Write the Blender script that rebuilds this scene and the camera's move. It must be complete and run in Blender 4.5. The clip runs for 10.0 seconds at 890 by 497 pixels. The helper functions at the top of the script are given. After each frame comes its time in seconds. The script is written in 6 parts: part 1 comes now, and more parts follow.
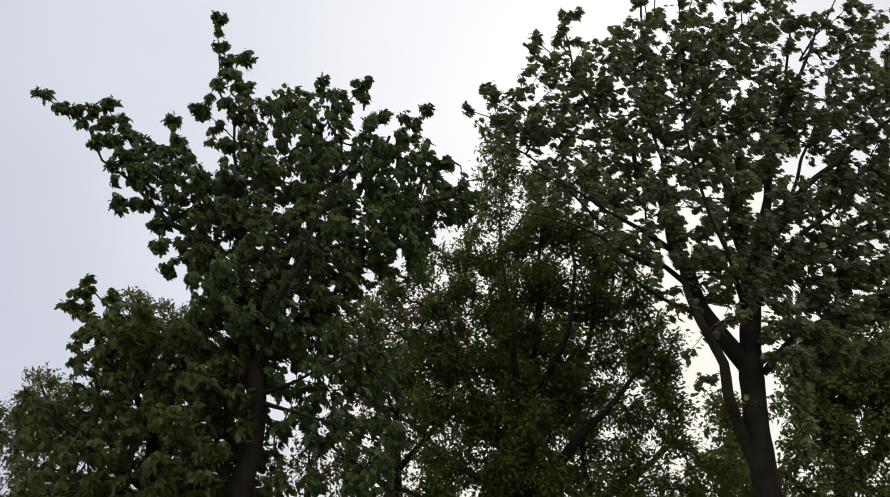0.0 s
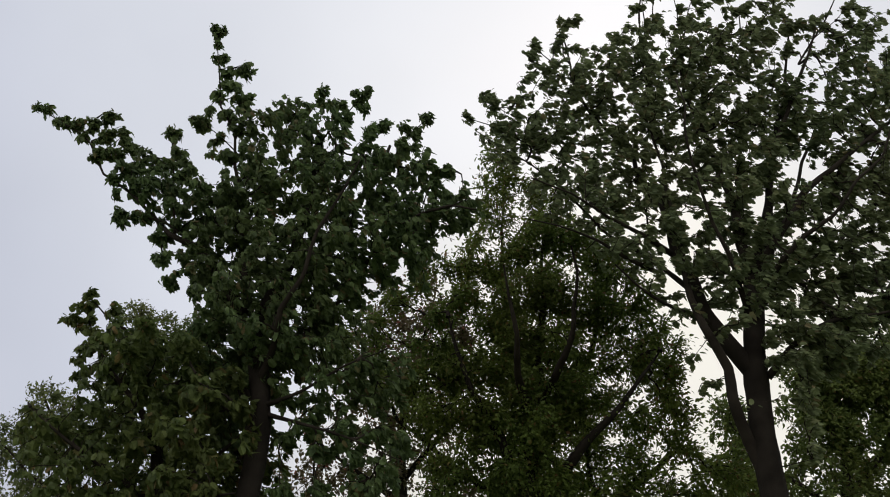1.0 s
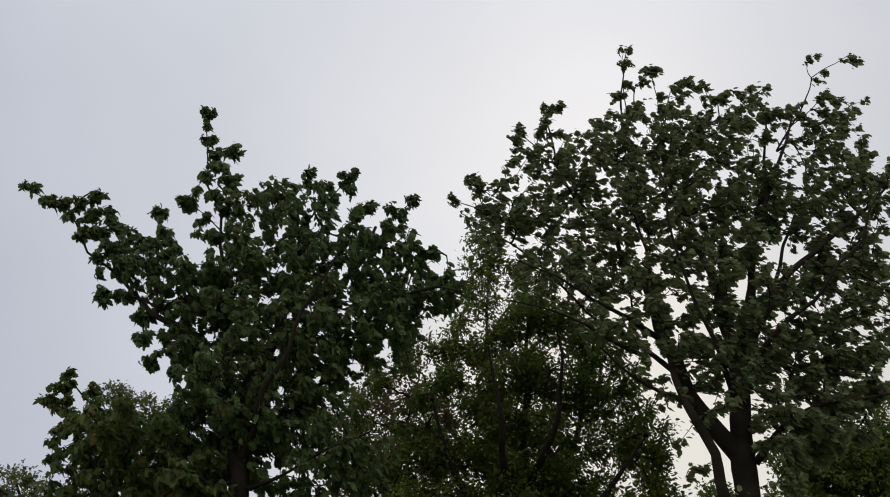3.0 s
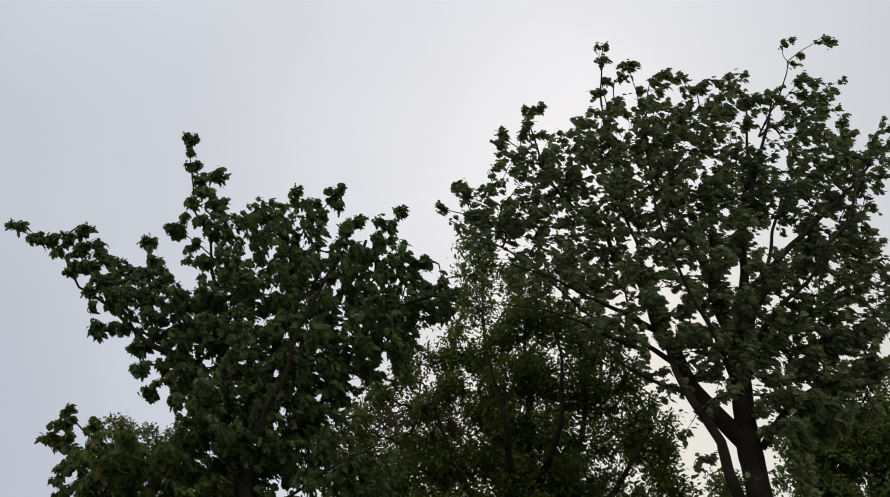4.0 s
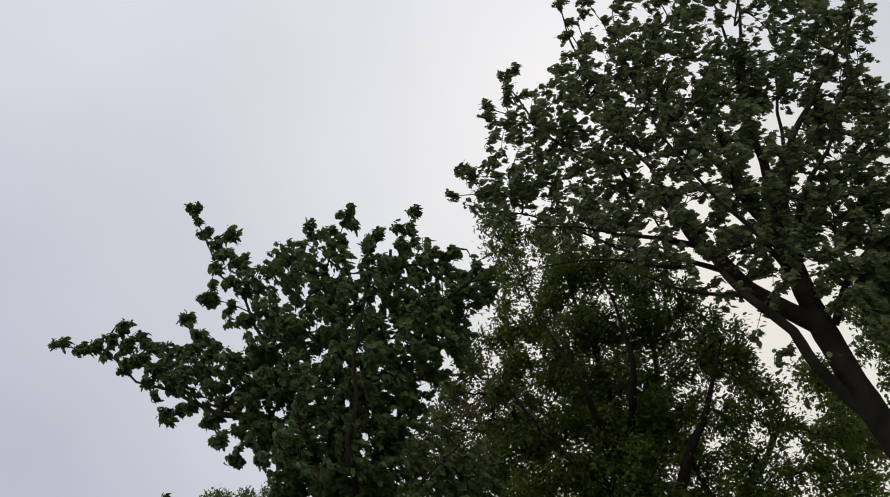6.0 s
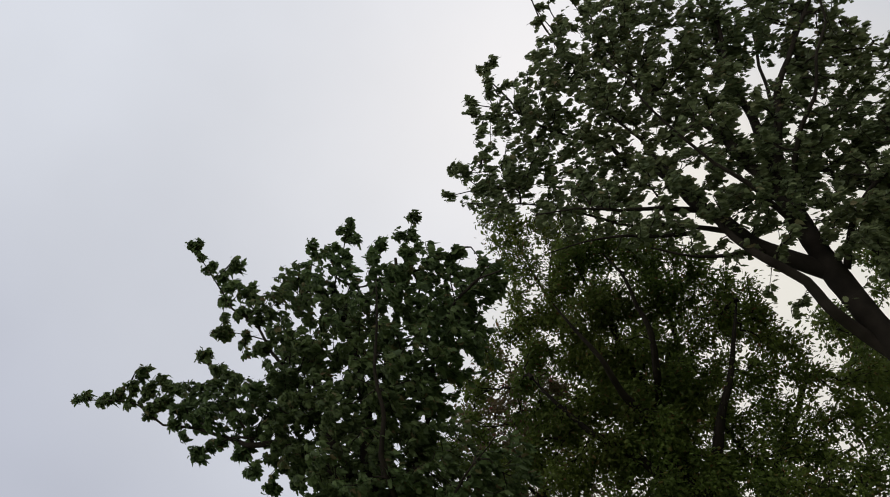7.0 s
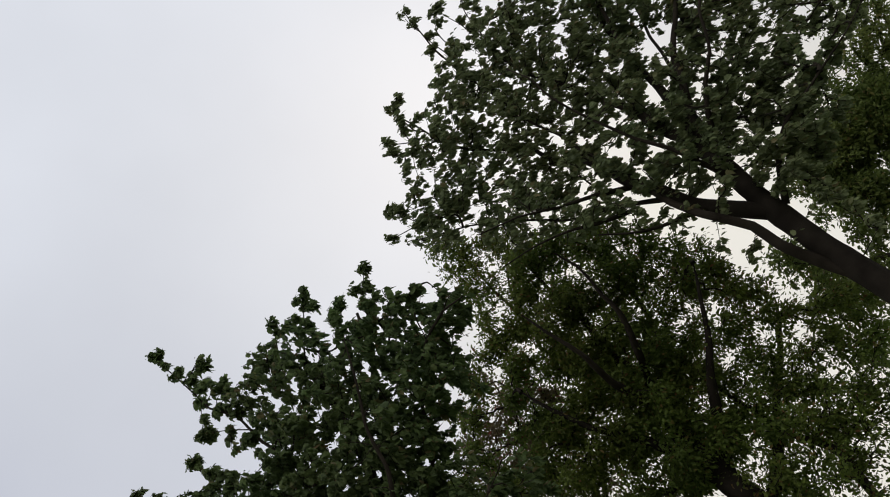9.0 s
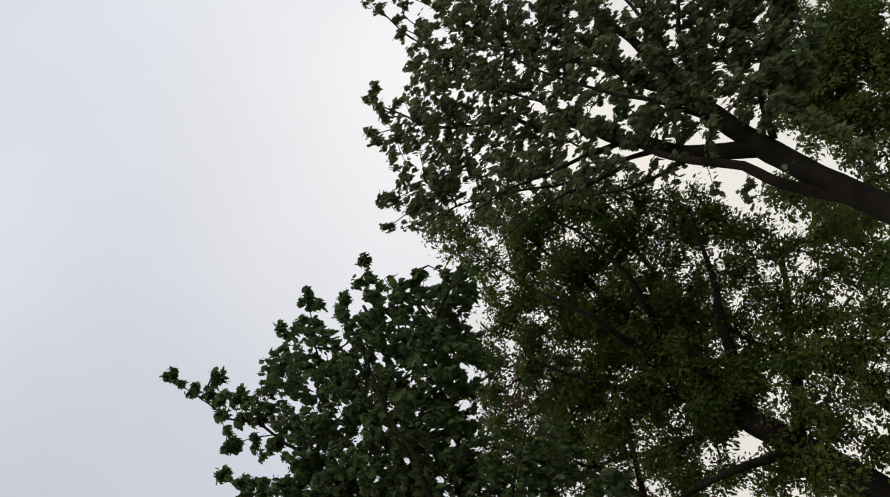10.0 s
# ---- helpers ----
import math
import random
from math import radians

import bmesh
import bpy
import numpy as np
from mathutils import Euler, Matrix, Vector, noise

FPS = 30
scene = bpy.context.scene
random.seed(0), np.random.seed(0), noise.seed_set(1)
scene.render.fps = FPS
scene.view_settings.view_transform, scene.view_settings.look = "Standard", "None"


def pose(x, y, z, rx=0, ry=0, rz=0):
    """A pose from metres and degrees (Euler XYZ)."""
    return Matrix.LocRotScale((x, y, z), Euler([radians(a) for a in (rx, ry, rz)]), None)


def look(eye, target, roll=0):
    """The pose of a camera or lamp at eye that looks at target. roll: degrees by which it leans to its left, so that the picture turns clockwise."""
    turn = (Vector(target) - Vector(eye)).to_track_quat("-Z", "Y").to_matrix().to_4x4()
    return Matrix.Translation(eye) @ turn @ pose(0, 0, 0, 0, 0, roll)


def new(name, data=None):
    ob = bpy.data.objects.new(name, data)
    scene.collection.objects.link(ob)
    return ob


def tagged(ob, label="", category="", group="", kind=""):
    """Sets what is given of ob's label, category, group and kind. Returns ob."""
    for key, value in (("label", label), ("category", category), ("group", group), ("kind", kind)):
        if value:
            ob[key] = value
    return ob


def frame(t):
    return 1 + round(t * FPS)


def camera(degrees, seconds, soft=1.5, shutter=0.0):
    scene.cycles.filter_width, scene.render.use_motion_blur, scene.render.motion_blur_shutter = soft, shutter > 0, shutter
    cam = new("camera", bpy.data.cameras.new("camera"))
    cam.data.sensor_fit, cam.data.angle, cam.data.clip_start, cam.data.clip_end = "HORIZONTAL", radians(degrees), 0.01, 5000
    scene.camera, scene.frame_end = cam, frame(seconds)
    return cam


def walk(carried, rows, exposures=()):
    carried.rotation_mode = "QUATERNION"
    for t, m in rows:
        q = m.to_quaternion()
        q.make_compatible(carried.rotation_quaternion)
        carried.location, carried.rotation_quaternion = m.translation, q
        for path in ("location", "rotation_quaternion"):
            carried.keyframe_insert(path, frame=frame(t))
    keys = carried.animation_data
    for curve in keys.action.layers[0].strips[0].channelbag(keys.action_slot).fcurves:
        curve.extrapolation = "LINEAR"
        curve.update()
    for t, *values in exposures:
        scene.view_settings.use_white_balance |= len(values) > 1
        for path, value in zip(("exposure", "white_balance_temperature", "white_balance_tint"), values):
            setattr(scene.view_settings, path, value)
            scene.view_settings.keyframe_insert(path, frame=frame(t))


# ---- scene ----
# ---- camera: stands under the trees, tips back and leans over ----
cam = camera(55.0, 10.0, soft=1.0)
PATH = [
    (0.0, pose(0, 0, 1.6, 118.14, 0.44, 0.39)),
    (0.5, pose(0, 0, 1.6, 118.43, 0.72, 0.79)),
    (1.0, pose(0, 0, 1.6, 118.71, 1.12, 0.91)),
    (1.5, pose(0, 0, 1.6, 120.84, 1.12, 0.91)),
    (2.0, pose(0, 0, 1.6, 121.75, 1.09, 0.91)),
    (2.5, pose(0, 0, 1.6, 122.77, 0.86, 0.49)),
    (3.0, pose(0, 0, 1.6, 124.13, 1.29, -0.17)),
    (3.2, pose(0, 0, 1.6, 124.24, 1.33, -0.47)),
    (4.3, pose(0, 0, 1.6, 125.04, 7.38, 3.73)),
    (4.5, pose(0, 0, 1.6, 125.04, 9.02, 5.27)),
    (5.0, pose(0, 0, 1.6, 125.08, 12.88, 8.20)),
    (5.5, pose(0, 0, 1.6, 125.78, 16.44, 11.50)),
    (5.7, pose(0, 0, 1.6, 126.12, 17.50, 12.57)),
    (6.8, pose(0, 0, 1.6, 128.04, 23.56, 18.09)),
    (7.0, pose(0, 0, 1.6, 128.73, 25.24, 19.57)),
    (7.5, pose(0, 0, 1.6, 130.29, 28.64, 21.72)),
    (8.0, pose(0, 0, 1.6, 131.85, 31.40, 23.76)),
    (8.5, pose(0, 0, 1.6, 133.85, 34.84, 26.26)),
    (9.0, pose(0, 0, 1.6, 136.29, 38.90, 29.16)),
    (9.5, pose(0, 0, 1.6, 138.01, 41.54, 32.75)),
    (10.0, pose(0, 0, 1.6, 140.08, 44.20, 36.78)),
]
EXPOSURES = [(0.0, 0.25), (0.5, 0.21), (1.0, 0.15), (1.5, 0.06), (2.5, -0.05), (3.2, -0.05), (5.0, -0.01), (7.0, -0.02), (10.0, 0.02)]
walk(cam, PATH, EXPOSURES)

# ---- sky and sun: bright overcast, the sun behind the trees ----
GLOW = Vector((0.17, 0.74, 0.65)).normalized()
world = bpy.data.worlds.new("overcast_sky")
scene.world = world
world.use_nodes = True
wn, wl = world.node_tree.nodes, world.node_tree.links
wn.clear()
w_out = wn.new("ShaderNodeOutputWorld")
w_bg = wn.new("ShaderNodeBackground")
w_tc = wn.new("ShaderNodeTexCoord")
w_sky = wn.new("ShaderNodeTexSky")
w_sky.sky_type = "NISHITA"
w_sky.sun_disc = False
w_sky.sun_elevation = math.asin(GLOW.z)
w_sky.sun_rotation = math.atan2(GLOW.x, GLOW.y)
w_sky.air_density, w_sky.dust_density = 1.0, 3.0
w_dim = wn.new("ShaderNodeMix")
w_dim.data_type, w_dim.blend_type = "RGBA", "MULTIPLY"
w_dim.inputs[0].default_value = 1.0
w_dim.inputs[7].default_value = (0.09, 0.09, 0.09, 1)
wl.new(w_sky.outputs[0], w_dim.inputs[6])
w_dot = wn.new("ShaderNodeVectorMath")
w_dot.operation = "DOT_PRODUCT"
w_dot.inputs[1].default_value = GLOW
wl.new(w_tc.outputs["Generated"], w_dot.inputs[0])
w_ramp = wn.new("ShaderNodeValToRGB")
w_ramp.color_ramp.interpolation = "EASE"
w_shift = wn.new("ShaderNodeMapRange")
w_shift.inputs["From Min"].default_value = -1.0
stops = [(0.0, (1.80, 1.74, 1.58)), (0.55, (1.56, 1.53, 1.45)), (0.88, (0.545, 0.57, 0.655)), (0.94, (0.635, 0.660, 0.728)), (1.0, (0.692, 0.710, 0.752))]
for at, tone in stops[1:-1]:
    w_ramp.color_ramp.elements.new(at).color = (*tone, 1)
w_ramp.color_ramp.elements[0].color = (*stops[0][1], 1)
w_ramp.color_ramp.elements[-1].color = (*stops[-1][1], 1)
wl.new(w_dot.outputs["Value"], w_shift.inputs["Value"])
wl.new(w_shift.outputs[0], w_ramp.inputs[0])
# an overcast sky is dimmer towards the horizon
w_axes = wn.new("ShaderNodeSeparateXYZ")
wl.new(w_tc.outputs["Generated"], w_axes.inputs[0])
w_dusk = wn.new("ShaderNodeMapRange")
w_dusk.interpolation_type = "SMOOTHSTEP"
w_dusk.inputs["From Min"].default_value, w_dusk.inputs["From Max"].default_value = -0.02, 0.34
w_dusk.inputs["To Min"].default_value, w_dusk.inputs["To Max"].default_value = 0.4, 1.0
wl.new(w_axes.outputs["Z"], w_dusk.inputs["Value"])
w_rim = wn.new("ShaderNodeVectorMath")
w_rim.operation = "SCALE"
wl.new(w_ramp.outputs[0], w_rim.inputs[0])
wl.new(w_dusk.outputs[0], w_rim.inputs["Scale"])
# the cloud is thinner and warmer low down ahead
w_low = wn.new("ShaderNodeVectorMath")
w_low.operation = "DOT_PRODUCT"
w_low.inputs[1].default_value = Vector((0.25, 0.95, 0.15)).normalized()
wl.new(w_tc.outputs["Generated"], w_low.inputs[0])
w_haze = wn.new("ShaderNodeMapRange")
w_haze.interpolation_type = "SMOOTHSTEP"
w_haze.inputs["From Min"].default_value, w_haze.inputs["From Max"].default_value = 0.87, 0.965
wl.new(w_low.outputs["Value"], w_haze.inputs["Value"])
w_warm = wn.new("ShaderNodeMix")
w_warm.data_type = "RGBA"
w_warm.inputs[7].default_value = (0.785, 0.765, 0.70, 1)
wl.new(w_haze.outputs[0], w_warm.inputs[0])
wl.new(w_rim.outputs[0], w_warm.inputs[6])
# and lighter and cooler overhead
w_high = wn.new("ShaderNodeMapRange")
w_high.interpolation_type = "SMOOTHSTEP"
w_high.inputs["From Min"].default_value, w_high.inputs["From Max"].default_value = 0.62, 0.86
w_high.inputs["To Max"].default_value = 0.8
wl.new(w_axes.outputs["Z"], w_high.inputs["Value"])
w_top = wn.new("ShaderNodeMix")
w_top.data_type = "RGBA"
w_top.inputs[7].default_value = (0.755, 0.785, 0.85, 1)
wl.new(w_high.outputs[0], w_top.inputs[0])
wl.new(w_warm.outputs[2], w_top.inputs[6])
w_cloud = wn.new("ShaderNodeTexNoise")
w_cloud.inputs["Scale"].default_value = 2.8
w_cloud.inputs["Detail"].default_value = 4.0
w_cloud.inputs["Roughness"].default_value = 0.45
wl.new(w_tc.outputs["Generated"], w_cloud.inputs["Vector"])
w_range = wn.new("ShaderNodeMapRange")
w_range.inputs["From Min"].default_value, w_range.inputs["From Max"].default_value = 0.3, 0.7
w_range.inputs["To Min"].default_value, w_range.inputs["To Max"].default_value = 0.925, 1.06
wl.new(w_cloud.outputs[0], w_range.inputs["Value"])
w_mul = wn.new("ShaderNodeVectorMath")
w_mul.operation = "SCALE"
wl.new(w_top.outputs[2], w_mul.inputs[0])
wl.new(w_range.outputs[0], w_mul.inputs["Scale"])
w_mix = wn.new("ShaderNodeMix")
w_mix.data_type = "RGBA"
w_mix.inputs[0].default_value = 0.06
wl.new(w_mul.outputs[0], w_mix.inputs[6])
wl.new(w_dim.outputs[2], w_mix.inputs[7])
wl.new(w_mix.outputs[2], w_bg.inputs[0])
w_bg.inputs[1].default_value = 1.0
wl.new(w_bg.outputs[0], w_out.inputs[0])

sun = new("sun", bpy.data.lights.new("sun", "SUN"))
sun.data.energy, sun.data.angle, sun.data.color = 0.6, radians(20), (1.0, 0.96, 0.9)
sun.matrix_world = look(tuple(GLOW * 60), (0, 0, 0))


# ---- materials ----
def material(name):
    m = bpy.data.materials.new(name)
    m.use_nodes = True
    m.node_tree.nodes.clear()
    return m, m.node_tree.nodes, m.node_tree.links


def leaf_material(name, dark, fresh, worn, single, glow=0.42):
    """Leaf tissue: hue varies from leaf to leaf, mottled, waxy above, letting some light through."""
    m, n, l = material(name)
    out, geo, info = n.new("ShaderNodeOutputMaterial"), n.new("ShaderNodeNewGeometry"), n.new("ShaderNodeObjectInfo")
    ramp = n.new("ShaderNodeValToRGB")
    e = ramp.color_ramp.elements
    e[0].position, e[0].color = 0.0, (*dark, 1)
    e[1].position, e[1].color = 1.0, (*worn, 1)
    e.new(0.62).color = (*fresh, 1)
    e.new(0.93).color = (*fresh, 1)
    l.new(info.outputs["Random"] if single else geo.outputs["Random Per Island"], ramp.inputs[0])
    tc, big, small = n.new("ShaderNodeTexCoord"), n.new("ShaderNodeTexNoise"), n.new("ShaderNodeTexNoise")
    big.inputs["Scale"].default_value, small.inputs["Scale"].default_value = 0.9, 55.0
    for tex in (big, small):
        l.new(geo.outputs["Position"], tex.inputs["Vector"])
    hue = n.new("ShaderNodeHueSaturation")
    shift = n.new("ShaderNodeMapRange")
    shift.inputs["From Min"].default_value, shift.inputs["From Max"].default_value = 0.3, 0.7
    shift.inputs["To Min"].default_value, shift.inputs["To Max"].default_value = 0.90, 1.30
    l.new(big.outputs[0], shift.inputs["Value"])
    l.new(shift.outputs[0], hue.inputs["Value"])
    l.new(ramp.outputs[0], hue.inputs["Color"])
    broad, tint = n.new("ShaderNodeTexNoise"), n.new("ShaderNodeMapRange")
    broad.inputs["Scale"].default_value = 0.55
    l.new(geo.outputs["Position"], broad.inputs["Vector"])
    tint.inputs["From Min"].default_value, tint.inputs["From Max"].default_value = 0.35, 0.65
    tint.inputs["To Min"].default_value, tint.inputs["To Max"].default_value = 0.487, 0.511
    l.new(broad.outputs[0], tint.inputs["Value"])
    l.new(tint.outputs[0], hue.inputs["Hue"])
    mottle = n.new("ShaderNodeMix")
    mottle.data_type, mottle.blend_type = "RGBA", "MULTIPLY"
    mottle.inputs[0].default_value = 0.35
    l.new(hue.outputs[0], mottle.inputs[6])
    l.new(small.outputs[0], mottle.inputs[7])
    bsdf, thin, mix, bump = n.new("ShaderNodeBsdfPrincipled"), n.new("ShaderNodeBsdfTranslucent"), n.new("ShaderNodeMixShader"), n.new("ShaderNodeBump")
    bsdf.inputs["Roughness"].default_value = 0.6
    bsdf.inputs["Specular IOR Level"].default_value = 0.15
    bump.inputs["Strength"].default_value, bump.inputs["Distance"].default_value = 0.3, 0.004
    l.new(small.outputs[0], bump.inputs["Height"])
    l.new(bump.outputs[0], bsdf.inputs["Normal"])
    l.new(mottle.outputs[2], bsdf.inputs["Base Color"])
    l.new(mottle.outputs[2], thin.inputs[0])
    mix.inputs[0].default_value = glow
    l.new(bsdf.outputs[0], mix.inputs[1])
    l.new(thin.outputs[0], mix.inputs[2])
    l.new(mix.outputs[0], out.inputs[0])
    return m


def bark_material(name, dark, light, scale):
    m, n, l = material(name)
    out, bsdf, geo = n.new("ShaderNodeOutputMaterial"), n.new("ShaderNodeBsdfPrincipled"), n.new("ShaderNodeNewGeometry")
    stretch = n.new("ShaderNodeVectorMath")
    stretch.operation = "MULTIPLY"
    stretch.inputs[1].default_value = (scale, scale, scale * 0.22)
    l.new(geo.outputs["Position"], stretch.inputs[0])
    ridge, patch, ramp, bump = n.new("ShaderNodeTexVoronoi"), n.new("ShaderNodeTexNoise"), n.new("ShaderNodeValToRGB"), n.new("ShaderNodeBump")
    ridge.feature = "DISTANCE_TO_EDGE"
    l.new(stretch.outputs[0], ridge.inputs["Vector"])
    patch.inputs["Scale"].default_value, patch.inputs["Detail"].default_value = 3.0, 6.0
    l.new(geo.outputs["Position"], patch.inputs["Vector"])
    ramp.color_ramp.elements[0].position, ramp.color_ramp.elements[0].color = 0.3, (*dark, 1)
    ramp.color_ramp.elements[1].position, ramp.color_ramp.elements[1].color = 0.75, (*light, 1)
    l.new(patch.outputs[0], ramp.inputs[0])
    bump.inputs["Strength"].default_value, bump.inputs["Distance"].default_value = 0.7, 0.02
    l.new(ridge.outputs[0], bump.inputs["Height"])
    l.new(ramp.outputs[0], bsdf.inputs["Base Color"])
    l.new(bump.outputs[0], bsdf.inputs["Normal"])
    bsdf.inputs["Roughness"].default_value = 0.9
    bsdf.inputs["Specular IOR Level"].default_value = 0.06
    l.new(bsdf.outputs[0], out.inputs[0])
    return m


def grass_material():
    m, n, l = material("meadow")
    out, bsdf, geo = n.new("ShaderNodeOutputMaterial"), n.new("ShaderNodeBsdfPrincipled"), n.new("ShaderNodeNewGeometry")
    big, fine, ramp, bump, mix = n.new("ShaderNodeTexNoise"), n.new("ShaderNodeTexNoise"), n.new("ShaderNodeValToRGB"), n.new("ShaderNodeBump"), n.new("ShaderNodeMix")
    big.inputs["Scale"].default_value, fine.inputs["Scale"].default_value = 0.35, 18.0
    for tex in (big, fine):
        l.new(geo.outputs["Position"], tex.inputs["Vector"])
    ramp.color_ramp.elements[0].color, ramp.color_ramp.elements[1].color = (0.045, 0.07, 0.02, 1), (0.12, 0.14, 0.055, 1)
    mix.data_type = "FLOAT"
    mix.inputs[0].default_value = 0.5
    l.new(big.outputs[0], mix.inputs[2])
    l.new(fine.outputs[0], mix.inputs[3])
    l.new(mix.outputs[0], ramp.inputs[0])
    l.new(fine.outputs[0], bump.inputs["Height"])
    bump.inputs["Distance"].default_value = 0.05
    l.new(ramp.outputs[0], bsdf.inputs["Base Color"])
    l.new(bump.outputs[0], bsdf.inputs["Normal"])
    bsdf.inputs["Roughness"].default_value = 0.95
    l.new(bsdf.outputs[0], out.inputs[0])
    return m


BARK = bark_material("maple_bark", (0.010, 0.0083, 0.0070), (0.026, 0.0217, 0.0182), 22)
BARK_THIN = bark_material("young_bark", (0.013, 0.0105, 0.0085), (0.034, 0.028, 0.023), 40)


def leaf_pair(name, dark, fresh, worn):
    return leaf_material(name, dark, fresh, worn, False), leaf_material(name + "_single", dark, fresh, worn, True)


MAPLE_LEFT = leaf_pair("deep_green_maple_leaf", (0.053, 0.079, 0.035), (0.087, 0.127, 0.045), (0.13, 0.10, 0.05))
MAPLE_RIGHT = leaf_pair("grey_green_maple_leaf", (0.092, 0.115, 0.062), (0.146, 0.176, 0.083), (0.17, 0.14, 0.075))
MAPLE_YOUNG = leaf_pair("olive_maple_leaf", (0.050, 0.070, 0.023), (0.080, 0.106, 0.029), (0.13, 0.09, 0.035))
MIDDLE_LEAF = leaf_pair("olive_leaf", (0.068, 0.096, 0.024), (0.106, 0.146, 0.029), (0.16, 0.09, 0.04))
RED_LEAF = leaf_pair("reddish_leaf", (0.105, 0.078, 0.046), (0.130, 0.118, 0.058), (0.26, 0.085, 0.065))
PALE_LEAF = leaf_pair("pale_leaf", (0.078, 0.102, 0.036), (0.128, 0.152, 0.052), (0.18, 0.15, 0.06))
FAR_LEAF = leaf_pair("yellow_green_leaf", (0.072, 0.103, 0.029), (0.120, 0.157, 0.039), (0.16, 0.13, 0.045))


# ---- leaf shapes: unit length along y, petiole first, folded and curled ----
def leaf_shape(outline, heart, petiole, fold, curl):
    """Points and triangles of one leaf: a fan from its heart, the halves folded up, the tip curled down."""
    def lift(x, y):
        return (x, petiole + y, fold * abs(x) - curl * y * y)
    pts = [lift(x, y) for x, y in outline] + [lift(0, heart)]
    tris = [(len(outline), i, (i + 1) % len(outline)) for i in range(len(outline))]
    if petiole > 0:
        k = len(pts)
        pts += [(-0.018, 0, 0), (0.018, 0, 0), (0, petiole, 0)]
        tris.append((k, k + 1, k + 2))
    return np.array(pts), np.array(tris)


def mirrored(half):
    return half + [(-x, y) for x, y in reversed(half) if x != 0]


PALMATE = mirrored([(0, 0.0), (0.44, 0.10), (0.34, 0.28), (0.52, 0.52), (0.28, 0.54), (0.22, 0.80), (0, 1.04)])
BROAD = mirrored([(0, 0.0), (0.32, -0.04), (0.42, 0.20), (0.53, 0.44), (0.38, 0.56), (0.38, 0.78), (0, 1.0)])
LOBED = mirrored([(0, 0.0), (0.32, -0.02), (0.41, 0.26), (0.47, 0.54), (0.30, 0.60), (0.22, 0.84), (0, 1.0)])
SLIM = mirrored([(0, 0.0), (0.14, 0.02), (0.36, 0.44), (0.24, 0.48), (0.26, 0.84), (0.11, 0.74), (0, 1.10)])
OVAL = mirrored([(0, 0.0), (0.30, 0.28), (0.26, 0.68), (0, 1.0)])
DROOP_SHAPES = [leaf_shape(BROAD, 0.4, 0.3, -0.45, 0.45), leaf_shape(PALMATE, 0.4, 0.25, -0.3, 0.55), leaf_shape(LOBED, 0.42, 0.3, -0.5, 0.4), leaf_shape(SLIM, 0.4, 0.35, 0.35, 0.5)]
MAPLE_SHAPES = [leaf_shape(LOBED, 0.38, 0.3, -0.35, 0.35), leaf_shape(SLIM, 0.4, 0.3, -0.4, 0.4), leaf_shape(SLIM, 0.4, 0.35, 0.4, 0.25), leaf_shape(BROAD, 0.4, 0.35, 0.55, 0.2)]
OVAL_SHAPES = [leaf_shape(OVAL, 0.5, 0, 0.35, 0.25), leaf_shape(OVAL, 0.5, 0, -0.2, 0.4)]


def mesh_from(name, verts, tris, mat, smooth=False):
    me = bpy.data.meshes.new(name)
    verts, tris = np.asarray(verts, dtype=np.float32), np.asarray(tris, dtype=np.int32)
    k = tris.shape[1]
    me.vertices.add(len(verts))
    me.vertices.foreach_set("co", verts.ravel())
    me.loops.add(tris.size)
    me.loops.foreach_set("vertex_index", tris.ravel())
    me.polygons.add(len(tris))
    me.polygons.foreach_set("loop_start", np.arange(0, tris.size, k, dtype=np.int32))
    me.polygons.foreach_set("use_smooth", np.full(len(tris), smooth))
    me.update(calc_edges=True)
    me.materials.append(mat)
    return me


def unit(v):
    return v / (np.linalg.norm(v, axis=-1, keepdims=True) + 1e-9)


def spline(points, step):
    """A smooth run of points with radius through a few given ones."""
    p = np.array(points, dtype=float)
    q = np.vstack([2 * p[0] - p[1], p, 2 * p[-1] - p[-2]])
    run = []
    for i in range(len(p) - 1):
        a, b, c, d = q[i:i + 4]
        n = max(2, int(np.linalg.norm(c[:3] - b[:3]) / step))
        for t in np.arange(n) / n:
            run.append(0.5 * (2 * b + (c - a) * t + (2 * a - 5 * b + 4 * c - d) * t * t + (3 * b - a - 3 * c + d) * t ** 3))
    run.append(p[-1])
    return np.array(run)


def tube(run, radii, sides, rough=0.0, rng=None):
    """Rings swept along a run of points, closed at the tip."""
    tan = unit(np.gradient(run, axis=0))
    ref = np.array([1.0, 0, 0]) if abs(tan[len(tan) // 2][0]) < 0.7 else np.array([0, 1.0, 0])
    u = unit(np.cross(tan, ref))
    v = np.cross(tan, u)
    ang = np.arange(sides) / sides * 2 * math.pi
    r = radii[:, None] * np.ones(sides)
    if rough:
        lump = rng.normal(0, rough, (len(run), sides))
        lump[1:] = 0.5 * lump[1:] + 0.5 * lump[:-1]
        r = r * (1 + lump)
    verts = run[:, None] + r[..., None] * (np.cos(ang)[None, :, None] * u[:, None] + np.sin(ang)[None, :, None] * v[:, None])
    a = np.arange(len(run) - 1)[:, None] * sides
    j = np.arange(sides)[None]
    k = (j + 1) % sides
    quads = np.stack([a + j, a + k, a + sides + k, a + sides + j], -1).reshape(-1, 4)
    return verts.reshape(-1, 3), quads


